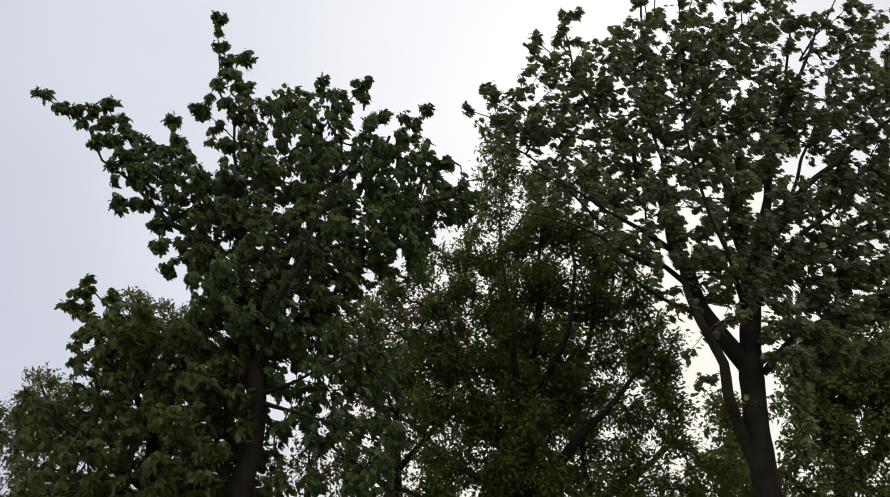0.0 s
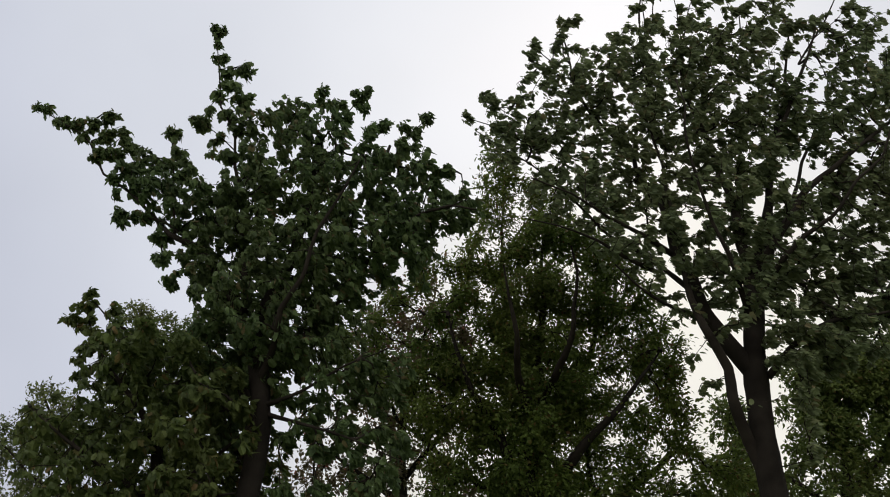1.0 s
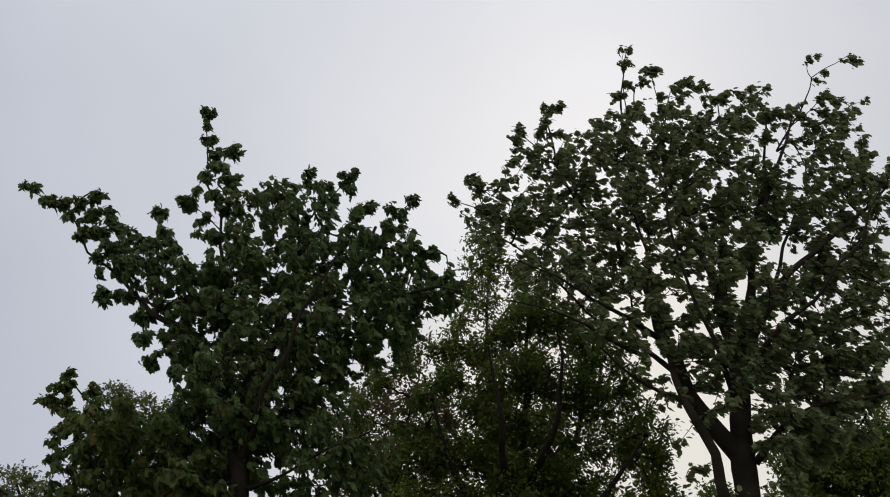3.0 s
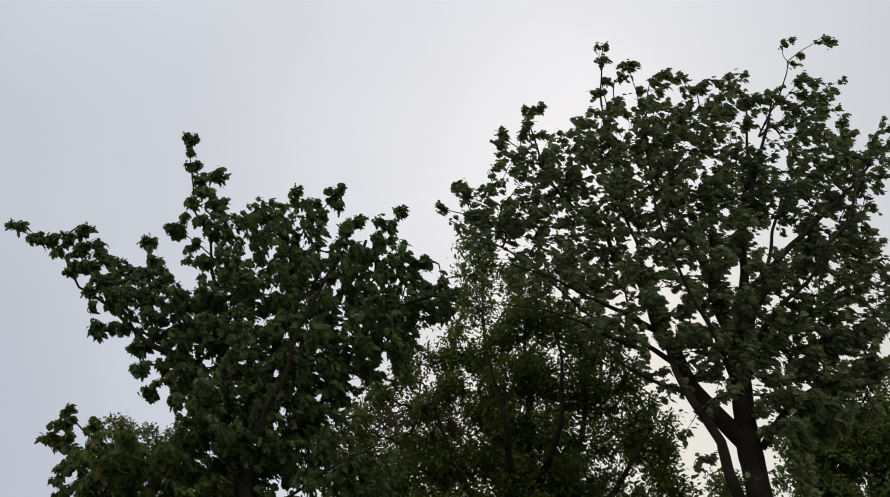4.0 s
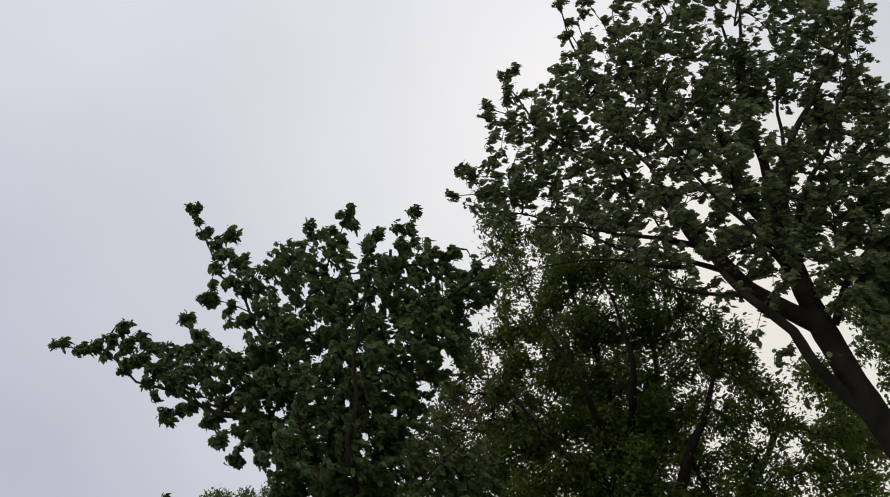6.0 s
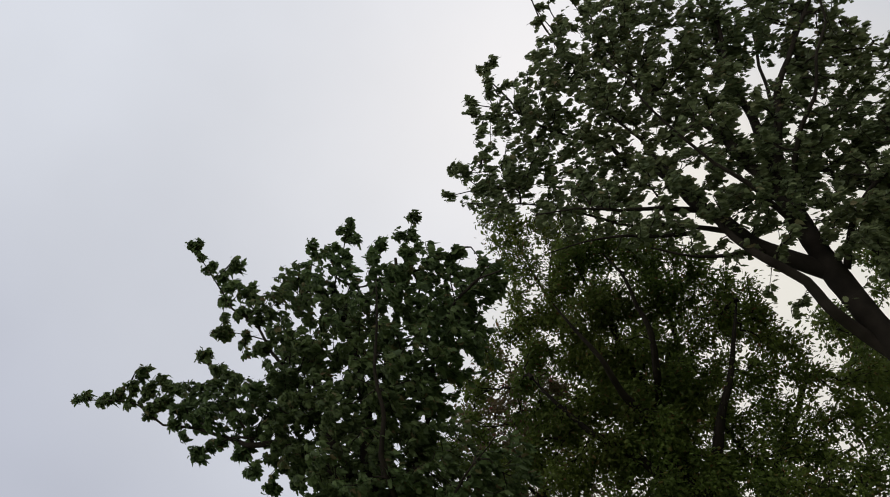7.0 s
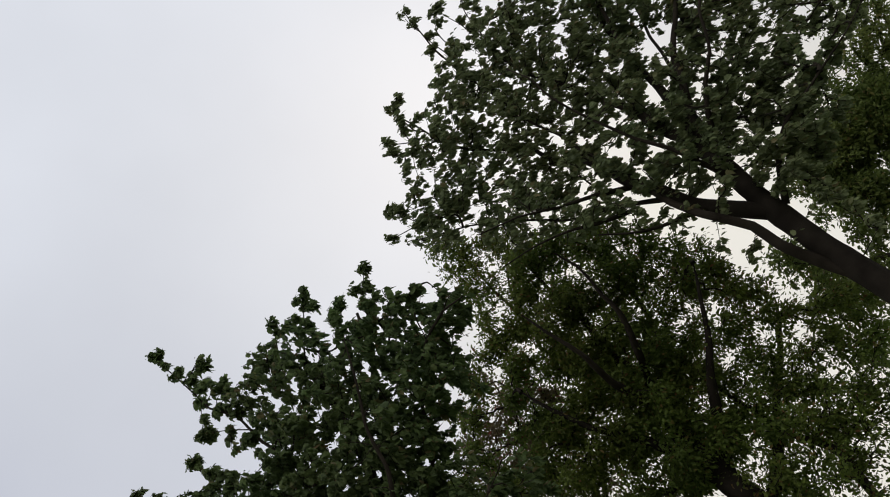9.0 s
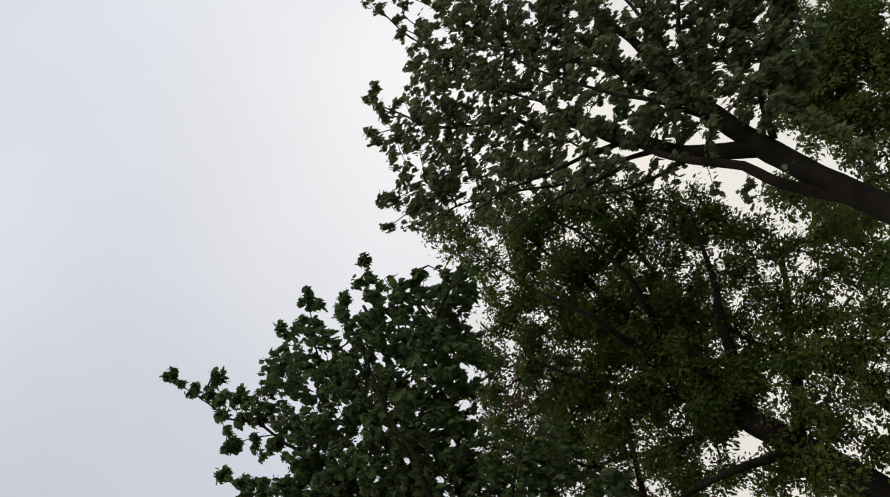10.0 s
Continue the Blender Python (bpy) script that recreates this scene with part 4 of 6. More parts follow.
left_maple.limb((-2.94, 11.00, 6.65, 0.090), (-3.27, 11.00, 7.18, 0.075), (-3.64, 11.00, 7.59, 0.058), (-4.07, 11.00, 7.95, 0.042), (-4.52, 11.00, 8.37, 0.030), (-4.97, 11.00, 8.87, 0.022), (-5.45, 11.00, 9.37, 0.016), (-5.90, 11.00, 9.86, 0.011), (-6.28, 11.00, 10.14, 0.009), (-6.57, 11.00, 10.44, 0.006))
left_maple.limb((-2.92, 11.00, 7.00, 0.062), (-3.01, 11.00, 7.68, 0.048), (-3.16, 11.00, 8.58, 0.033), (-3.26, 11.00, 9.09, 0.026), (-3.46, 11.00, 9.96, 0.019), (-3.69, 11.00, 10.77, 0.013), (-3.90, 11.00, 11.94, 0.007))
left_maple.limb((-3.56, 11.00, 7.52, 0.032), (-3.99, 11.00, 7.92, 0.022), (-4.45, 11.00, 8.22, 0.015), (-4.91, 11.00, 8.28, 0.008))
left_maple.limb((-4.07, 11.00, 7.95, 0.026), (-4.17, 11.00, 8.63, 0.018), (-4.24, 11.00, 9.18, 0.012), (-4.36, 11.00, 9.77, 0.007))
left_maple.limb((-2.62, 11.00, 5.93, 0.089), (-2.03, 11.10, 6.37, 0.042), (-1.32, 11.20, 7.25, 0.030), (-0.68, 11.20, 8.07, 0.023), (-0.15, 10.20, 7.90, 0.020), (0.40, 10.20, 7.79, 0.009))
left_maple.limb((-2.63, 11.00, 6.61, 0.076), (-2.04, 11.80, 8.05, 0.068), (-1.38, 12.20, 9.47, 0.043), (-0.98, 12.20, 10.35, 0.026))
left_maple.limb((-2.57, 11.00, 5.28, 0.043), (-1.98, 10.60, 5.33, 0.022), (-1.39, 10.40, 5.60, 0.014), (-0.94, 10.30, 5.73, 0.006))
left_maple.limb((-2.59, 11.00, 5.36, 0.072), (-3.36, 11.50, 5.99, 0.041), (-4.17, 11.80, 6.51, 0.029), (-4.95, 11.80, 6.83, 0.017), (-5.44, 11.80, 7.26, 0.009))
left_maple.limb((-2.62, 11.00, 5.60, 0.058), (-2.18, 10.20, 6.16, 0.038), (-1.81, 9.80, 6.96, 0.025), (-1.40, 9.70, 7.77, 0.017), (-1.20, 9.70, 8.32, 0.009))
left_maple.limb((-2.62, 11.00, 5.68, 0.066), (-3.25, 12.20, 7.25, 0.061), (-3.41, 13.00, 8.93, 0.045), (-3.28, 13.20, 10.24, 0.027))
left_maple.limb((-2.56, 11.00, 5.20, 0.039), (-1.78, 10.70, 4.87, 0.020), (-1.16, 10.50, 4.59, 0.011), (-0.65, 10.40, 4.35, 0.006))
left_maple.tuft(-6.58, 11.00, 10.47, 0.09, 11)
left_maple.tuft(-6.22, 11.00, 10.16, 0.09, 11)
left_maple.tuft(-5.95, 11.00, 10.12, 0.09, 10)
left_maple.tuft(-5.81, 11.00, 9.84, 0.06, 5)
left_maple.tuft(-5.65, 11.00, 10.11, 0.09, 11)
left_maple.tuft(-5.40, 11.00, 10.20, 0.10, 13)
left_maple.tuft(-5.48, 11.00, 9.87, 0.10, 13)
left_maple.tuft(-5.56, 11.00, 9.51, 0.09, 11)
left_maple.tuft(-5.22, 11.00, 9.93, 0.09, 10)
left_maple.tuft(-5.10, 11.00, 9.75, 0.06, 4)
left_maple.tuft(-5.21, 11.00, 9.02, 0.07, 7)
left_maple.tuft(-5.12, 11.00, 8.75, 0.05, 3)
left_maple.tuft(-4.97, 11.00, 9.61, 0.09, 11)
left_maple.tuft(-4.38, 11.00, 9.26, 0.09, 11)
left_maple.tuft(-4.67, 11.00, 8.34, 0.08, 10)
left_maple.tuft(-5.01, 11.00, 8.39, 0.09, 11)
left_maple.tuft(-4.94, 11.00, 8.19, 0.05, 3)
left_maple.tuft(-4.41, 11.00, 9.89, 0.09, 10)
left_maple.tuft(-4.26, 11.00, 9.53, 0.09, 11)
left_maple.tuft(-4.13, 11.00, 9.32, 0.08, 10)
left_maple.tuft(-4.07, 11.00, 9.03, 0.10, 13)
left_maple.tuft(-4.32, 11.00, 7.93, 0.09, 11)
left_maple.tuft(-4.23, 11.00, 7.60, 0.08, 10)
left_maple.tuft(-4.06, 11.00, 7.23, 0.07, 8)
left_maple.tuft(-3.88, 11.00, 12.09, 0.09, 10)
left_maple.tuft(-3.87, 11.00, 11.76, 0.05, 3)
left_maple.tuft(-3.78, 11.00, 11.39, 0.08, 8)
left_maple.tuft(-3.61, 11.00, 11.12, 0.09, 10)
left_maple.tuft(-3.34, 11.00, 11.13, 0.10, 11)
left_maple.tuft(-3.55, 11.00, 10.80, 0.10, 11)
left_maple.tuft(-3.75, 11.00, 10.61, 0.07, 5)
left_maple.tuft(-3.25, 11.00, 10.50, 0.07, 7)
left_maple.tuft(-3.54, 11.00, 10.19, 0.10, 13)
left_maple.tuft(-3.82, 11.00, 10.27, 0.06, 5)
left_maple.tuft(-3.94, 11.00, 10.07, 0.09, 11)
left_maple.tuft(-4.07, 11.00, 10.13, 0.06, 4)
left_maple.tuft(-3.69, 11.00, 9.74, 0.06, 5)
left_maple.tuft(-3.41, 11.00, 9.96, 0.09, 11)
left_maple.tuft(-3.51, 11.00, 9.39, 0.08, 10)
left_maple.tuft(-3.71, 11.00, 9.47, 0.05, 3)
left_maple.tuft(-2.02, 11.00, 10.66, 0.07, 5)
left_maple.tuft(-2.12, 11.00, 10.43, 0.07, 5)
left_maple.tuft(-1.78, 11.00, 10.38, 0.09, 10)
left_maple.tuft(-1.91, 11.00, 10.31, 0.07, 5)
left_maple.tuft(-1.45, 11.00, 10.53, 0.09, 10)
left_maple.tuft(-1.35, 11.00, 10.28, 0.07, 7)
left_maple.tuft(-1.32, 11.00, 10.64, 0.07, 5)
left_maple.tuft(-1.64, 11.00, 10.12, 0.09, 11)
left_maple.tuft(-1.21, 11.00, 9.87, 0.09, 11)
left_maple.tuft(-1.04, 11.00, 9.93, 0.07, 7)
left_maple.tuft(-0.72, 11.00, 9.89, 0.07, 7)
left_maple.tuft(-0.37, 11.00, 10.04, 0.08, 8)
left_maple.tuft(-0.51, 11.00, 9.76, 0.07, 7)
left_maple.tuft(-0.48, 11.00, 9.49, 0.06, 5)
left_maple.tuft(-0.73, 11.00, 9.49, 0.08, 10)
left_maple.tuft(0.03, 11.00, 9.04, 0.06, 5)
left_maple.tuft(-0.12, 11.00, 9.04, 0.09, 11)
left_maple.tuft(-3.70, 11.00, 7.04, 0.07, 8)
left_maple.tuft(-5.26, 11.00, 9.51, 0.10, 13)
left_maple.tuft(-5.05, 11.00, 9.20, 0.10, 13)
left_maple.lobe((-3.40, 11.00, 10.46), (0.15, 0.42, 0.15), 14)
left_maple.lobe((-3.22, 11.00, 10.02), (0.16, 0.44, 0.16), 15)
left_maple.lobe((-4.79, 11.00, 9.41), (0.15, 0.43, 0.15), 15)
left_maple.lobe((-4.74, 11.00, 9.07), (0.18, 0.49, 0.18), 21)
left_maple.lobe((-4.84, 11.00, 8.82), (0.14, 0.39, 0.14), 14)
left_maple.lobe((-4.47, 11.00, 8.96), (0.18, 0.49, 0.18), 21)
left_maple.lobe((-4.45, 11.00, 8.57), (0.19, 0.53, 0.19), 26)
left_maple.lobe((-4.18, 11.00, 8.66), (0.19, 0.53, 0.19), 26)
left_maple.lobe((-4.04, 11.00, 8.21), (0.17, 0.48, 0.17), 21)
left_maple.lobe((-3.79, 11.00, 8.79), (0.16, 0.44, 0.16), 17)
left_maple.lobe((-3.76, 11.00, 8.39), (0.22, 0.62, 0.22), 36)
left_maple.lobe((-3.66, 11.00, 7.86), (0.20, 0.56, 0.20), 31)
left_maple.lobe((-3.83, 11.00, 7.46), (0.15, 0.41, 0.15), 17)
left_maple.lobe((-2.72, 11.00, 10.12), (0.17, 0.46, 0.17), 17)
left_maple.lobe((-2.50, 11.00, 10.26), (0.16, 0.44, 0.16), 15)
left_maple.lobe((-2.99, 11.00, 9.89), (0.16, 0.46, 0.16), 17)
left_maple.lobe((-3.13, 11.00, 9.39), (0.16, 0.45, 0.16), 17)
left_maple.lobe((-2.18, 11.00, 9.89), (0.22, 0.61, 0.22), 31)
left_maple.lobe((-1.74, 11.00, 9.70), (0.22, 0.61, 0.22), 31)
left_maple.lobe((-1.22, 11.00, 9.47), (0.20, 0.55, 0.20), 26)
left_maple.lobe((-1.42, 11.00, 9.20), (0.18, 0.50, 0.18), 21)
left_maple.lobe((-0.93, 11.00, 9.12), (0.19, 0.54, 0.19), 26)
left_maple.lobe((-0.76, 11.00, 9.33), (0.14, 0.40, 0.14), 14)
left_maple.lobe((-0.36, 11.00, 9.12), (0.18, 0.49, 0.18), 21)
left_maple.lobe((-0.54, 11.00, 8.84), (0.21, 0.59, 0.21), 31)
left_maple.lobe((-0.16, 11.00, 8.57), (0.16, 0.43, 0.16), 17)
left_maple.lobe((0.19, 11.00, 8.50), (0.15, 0.43, 0.15), 17)
left_maple.lobe((0.30, 11.00, 8.27), (0.15, 0.43, 0.15), 17)
left_maple.lobe((-2.92, 11.00, 8.98), (0.30, 0.84, 0.30), 62)
left_maple.lobe((-2.64, 11.00, 9.52), (0.27, 0.75, 0.27), 48)
left_maple.lobe((-2.13, 11.00, 9.19), (0.30, 0.84, 0.30), 62)
left_maple.lobe((-1.66, 11.00, 8.78), (0.28, 0.78, 0.28), 55)
left_maple.lobe((-1.14, 11.00, 8.66), (0.28, 0.78, 0.28), 55)
left_maple.lobe((-0.67, 11.00, 8.36), (0.27, 0.77, 0.27), 55)
left_maple.lobe((-0.30, 11.00, 8.10), (0.22, 0.61, 0.22), 36)
left_maple.lobe((0.06, 11.00, 8.10), (0.17, 0.47, 0.17), 21)
left_maple.lobe((-2.64, 11.00, 8.55), (0.33, 0.92, 0.33), 77)
left_maple.lobe((-2.03, 11.00, 8.40), (0.31, 0.86, 0.31), 69)
left_maple.lobe((-1.55, 11.00, 8.10), (0.29, 0.80, 0.29), 62)
left_maple.lobe((-0.99, 11.00, 7.87), (0.27, 0.75, 0.27), 55)
left_maple.lobe((-0.51, 11.00, 7.68), (0.22, 0.60, 0.22), 36)
left_maple.lobe((-3.18, 11.00, 8.46), (0.31, 0.87, 0.31), 69)
left_maple.lobe((-3.57, 11.00, 8.42), (0.24, 0.67, 0.24), 42)
left_maple.lobe((-2.76, 11.00, 7.90), (0.33, 0.94, 0.33), 86)
left_maple.lobe((-2.09, 11.00, 7.73), (0.33, 0.93, 0.33), 86)
left_maple.lobe((-1.53, 11.00, 7.50), (0.31, 0.88, 0.31), 77)
left_maple.lobe((-0.95, 11.00, 7.37), (0.23, 0.64, 0.23), 42)
left_maple.lobe((-0.51, 11.00, 7.39), (0.15, 0.41, 0.15), 17)
left_maple.lobe((-3.23, 11.00, 7.79), (0.32, 0.89, 0.32), 77)
left_maple.lobe((-2.63, 11.00, 7.28), (0.34, 0.96, 0.34), 94)
left_maple.lobe((-1.97, 11.00, 7.11), (0.31, 0.86, 0.31), 77)
left_maple.lobe((-1.46, 11.00, 7.10), (0.24, 0.68, 0.24), 48)
left_maple.lobe((-3.48, 11.00, 7.33), (0.24, 0.69, 0.24), 48)
left_maple.lobe((-2.98, 11.00, 6.78), (0.33, 0.94, 0.33), 94)
left_maple.lobe((-2.34, 11.00, 6.63), (0.33, 0.93, 0.33), 94)
left_maple.lobe((-1.84, 11.00, 6.61), (0.24, 0.66, 0.24), 48)
left_maple.lobe((-3.34, 11.00, 6.66), (0.27, 0.75, 0.27), 62)
left_maple.lobe((-2.77, 11.00, 6.19), (0.32, 0.91, 0.32), 94)
left_maple.lobe((-2.13, 11.00, 6.12), (0.28, 0.78, 0.28), 69)
left_maple.lobe((-2.15, 11.00, 5.93), (0.20, 0.53, 0.20), 20)
left_maple.lobe((-1.69, 11.00, 6.01), (0.20, 0.53, 0.20), 20)
left_maple.lobe((-1.21, 11.00, 5.75), (0.17, 0.44, 0.17), 14)
left_maple.lobe((-1.82, 11.00, 5.65), (0.17, 0.44, 0.17), 14)
left_maple.lobe((-1.36, 11.00, 5.57), (0.18, 0.48, 0.18), 17)
left_maple.lobe((-2.28, 11.00, 5.58), (0.13, 0.34, 0.13), 8)
left_maple.lobe((-1.05, 11.00, 5.35), (0.18, 0.47, 0.18), 17)
left_maple.lobe((-1.93, 11.00, 4.98), (0.15, 0.39, 0.15), 12)
left_maple.lobe((-1.48, 11.00, 4.94), (0.18, 0.47, 0.18), 17)
left_maple.lobe((-2.22, 11.00, 4.82), (0.12, 0.31, 0.12), 8)
left_maple.lobe((-1.03, 11.00, 4.88), (0.18, 0.47, 0.18), 17)
left_maple.lobe((-1.32, 11.00, 4.66), (0.13, 0.35, 0.13), 9)
left_maple.lobe((-1.76, 11.00, 4.68), (0.12, 0.31, 0.12), 8)
left_maple.lobe((-2.17, 11.00, 4.17), (0.12, 0.30, 0.12), 8)
left_maple.lobe((-1.73, 11.00, 4.15), (0.14, 0.38, 0.14), 12)
left_maple.lobe((-1.30, 11.00, 4.22), (0.16, 0.41, 0.16), 14)
left_maple.lobe((-0.87, 11.00, 4.36), (0.17, 0.45, 0.17), 17)
left_maple.lobe((-0.73, 11.00, 4.75), (0.16, 0.42, 0.16), 14)
left_maple.lobe((-1.07, 11.00, 4.01), (0.17, 0.45, 0.17), 17)
left_maple.sprig((-2.29, 11.00, 9.97, 0.013), (-2.12, 11.00, 10.31, 0.010), (-1.96, 11.00, 10.63, 0.007))
left_maple.sprig((-1.83, 11.00, 9.83, 0.012), (-1.57, 11.00, 10.13, 0.010), (-1.32, 11.00, 10.57, 0.007))
left_maple.sprig((-1.40, 11.00, 9.41, 0.012), (-1.18, 11.00, 9.72, 0.010), (-0.99, 11.00, 9.88, 0.007))
left_maple.sprig((-0.85, 11.00, 9.17, 0.012), (-0.69, 11.00, 9.56, 0.010), (-0.32, 11.00, 9.97, 0.007))
left_maple.sprig((-0.59, 11.00, 9.06, 0.012), (-0.23, 11.00, 9.01, 0.009), (0.09, 11.00, 8.99, 0.006))
left_maple.sprig((-3.30, 11.00, 9.44, 0.012), (-3.59, 11.00, 9.73, 0.009), (-3.88, 11.00, 10.02, 0.006))
left_maple.lobe((-2.92, 11.50, 6.32), (0.28, 0.72, 0.28), 52)
left_maple.lobe((-3.21, 11.50, 5.98), (0.26, 0.67, 0.26), 46)
left_maple.lobe((-2.70, 11.50, 5.76), (0.21, 0.54, 0.21), 30)
left_maple.lobe((-3.15, 11.50, 5.47), (0.24, 0.62, 0.24), 40)
left_maple.lobe((-2.69, 11.50, 5.18), (0.16, 0.41, 0.16), 18)
left_maple.lobe((-3.10, 11.50, 4.99), (0.17, 0.45, 0.17), 22)
left_maple.lobe((-3.56, 11.50, 6.15), (0.23, 0.59, 0.23), 35)
left_maple.lobe((-3.71, 11.50, 6.69), (0.20, 0.52, 0.20), 26)
left_maple.lobe((-3.31, 11.50, 6.86), (0.23, 0.61, 0.23), 35)
left_maple.lobe((-2.84, 11.50, 6.81), (0.18, 0.48, 0.18), 22)
left_maple.lobe((-2.58, 11.50, 6.14), (0.18, 0.47, 0.18), 22)
left_maple.lobe((-1.23, 11.00, 6.38), (0.20, 0.53, 0.20), 9)
left_maple.lobe((-1.62, 11.00, 6.19), (0.25, 0.64, 0.25), 16)
left_maple.lobe((-1.22, 11.00, 5.85), (0.21, 0.55, 0.21), 12)
left_maple.lobe((-0.73, 11.00, 5.85), (0.18, 0.48, 0.18), 8)
left_maple.lobe((-0.78, 11.00, 5.46), (0.19, 0.50, 0.19), 11)
left_maple.lobe((-1.33, 11.00, 5.49), (0.21, 0.54, 0.21), 12)
left_maple.lobe((-1.25, 11.00, 6.92), (0.16, 0.42, 0.16), 5)
left_maple.lobe((-1.49, 11.00, 6.66), (0.17, 0.45, 0.17), 7)
left_maple.lobe((-2.04, 11.00, 5.38), (0.14, 0.33, 0.14), 9)
left_maple.lobe((-1.69, 11.00, 5.33), (0.14, 0.33, 0.14), 9)
left_maple.lobe((-2.22, 11.00, 5.36), (0.12, 0.29, 0.12), 8)
left_maple.lobe((-1.49, 11.00, 5.12), (0.14, 0.33, 0.14), 9)
left_maple.lobe((-1.91, 11.00, 5.18), (0.12, 0.29, 0.12), 8)
left_maple.build()

under_maple = Tree("young_maple_tree", "bushy young maple with dense green leaves beside larger maple", 37, MAPLE_YOUNG, DROOP_SHAPES, 0.094, 12, 0.7, LULL, 300, 0.45, 0.65, 0.05)
under_maple.trunk((-3.95, 11.80, -0.10, 0.161), (-3.95, 11.80, 0.35, 0.140), (-3.95, 11.80, 3.16, 0.104), (-4.07, 11.80, 4.10, 0.092), (-4.16, 11.80, 4.96, 0.080))
under_maple.limb((-4.15, 11.80, 4.92, 0.060), (-4.44, 11.60, 5.48, 0.046), (-4.88, 11.50, 6.12, 0.025), (-5.26, 11.50, 6.56, 0.011))
under_maple.limb((-4.15, 11.80, 4.92, 0.060), (-4.08, 12.20, 5.68, 0.041), (-3.98, 12.40, 6.38, 0.024), (-4.04, 12.40, 6.86, 0.012))
under_maple.limb((-4.08, 11.80, 4.18, 0.059), (-4.76, 11.40, 4.62, 0.037), (-5.34, 11.10, 5.07, 0.018), (-5.72, 11.10, 5.39, 0.008))
under_maple.limb((-4.09, 11.80, 4.26, 0.052), (-3.23, 11.10, 4.61, 0.031), (-2.61, 10.80, 4.98, 0.012))
under_maple.limb((-4.06, 11.80, 4.03, 0.058), (-4.90, 12.40, 4.31, 0.037), (-5.74, 12.60, 4.44, 0.014))
under_maple.limb((-4.08, 11.80, 4.18, 0.051), (-3.22, 10.80, 4.03, 0.029), (-2.63, 10.40, 4.01, 0.011))
under_maple.lobe((-4.94, 11.80, 6.33), (0.59, 0.72, 0.49), 75)
under_maple.lobe((-4.23, 11.80, 6.33), (0.63, 0.90, 0.54), 85)
under_maple.lobe((-3.76, 11.80, 5.97), (0.75, 0.96, 0.62), 100)
under_maple.lobe((-4.74, 11.80, 5.46), (0.81, 1.08, 0.60), 130)
under_maple.lobe((-5.56, 11.80, 5.13), (0.60, 0.78, 0.43), 70)
under_maple.lobe((-3.78, 11.80, 4.96), (0.88, 1.08, 0.68), 140)
under_maple.lobe((-4.96, 11.80, 4.49), (1.02, 1.08, 0.50), 110)
under_maple.lobe((-3.58, 11.80, 4.18), (1.00, 1.08, 0.49), 130)
under_maple.lobe((-4.84, 11.80, 3.88), (1.14, 1.08, 0.57), 100)
under_maple.lobe((-3.40, 11.80, 3.44), (1.12, 0.96, 0.48), 60)
under_maple.lobe((-2.78, 11.80, 4.64), (0.47, 0.72, 0.59), 40)
under_maple.lobe((-2.62, 11.80, 3.88), (0.61, 0.84, 0.49), 36)
under_maple.lobe((-3.56, 10.70, 5.99), (0.23, 0.55, 0.23), 28)
under_maple.lobe((-3.25, 10.70, 5.35), (0.25, 0.61, 0.25), 36)
under_maple.lobe((-3.39, 10.70, 4.75), (0.28, 0.66, 0.28), 45)
under_maple.lobe((-2.99, 10.70, 4.46), (0.17, 0.41, 0.17), 18)
under_maple.lobe((-3.52, 10.70, 4.18), (0.27, 0.64, 0.27), 45)
under_maple.lobe((-3.08, 10.70, 4.03), (0.20, 0.47, 0.20), 24)
under_maple.lobe((-2.78, 10.70, 5.20), (0.16, 0.39, 0.16), 15)
under_maple.lobe((-2.98, 10.70, 5.67), (0.17, 0.40, 0.17), 15)
under_maple.lobe((-2.66, 10.70, 4.74), (0.12, 0.28, 0.12), 8)
under_maple.lobe((-4.22, 10.70, 6.33), (0.19, 0.45, 0.19), 18)
under_maple.lobe((-4.40, 10.70, 6.00), (0.20, 0.48, 0.20), 21)
under_maple.tuft(-5.61, 11.80, 7.47, 0.08, 4)
under_maple.tuft(-5.59, 11.80, 7.25, 0.08, 5)
under_maple.tuft(-5.77, 11.80, 7.03, 0.08, 5)
under_maple.tuft(-5.52, 11.80, 6.97, 0.09, 6)
under_maple.tuft(-5.38, 11.80, 6.81, 0.07, 4)
under_maple.tuft(-5.19, 11.80, 7.17, 0.09, 6)
under_maple.tuft(-5.59, 11.80, 6.37, 0.07, 4)
under_maple.tuft(-5.47, 11.80, 6.10, 0.08, 5)
under_maple.tuft(-5.45, 11.80, 6.55, 0.08, 5)
under_maple.sprig((-4.99, 11.80, 6.06, 0.020), (-5.35, 11.80, 6.69, 0.012), (-5.51, 11.80, 7.07, 0.009), (-5.57, 11.80, 7.45, 0.006))
under_maple.sprig((-5.35, 11.80, 6.69, 0.011), (-5.60, 11.80, 6.83, 0.008), (-5.74, 11.80, 6.99, 0.006))
under_maple.sprig((-5.12, 11.80, 6.60, 0.012), (-5.11, 11.80, 6.87, 0.008), (-5.14, 11.80, 7.13, 0.006))
under_maple.build()

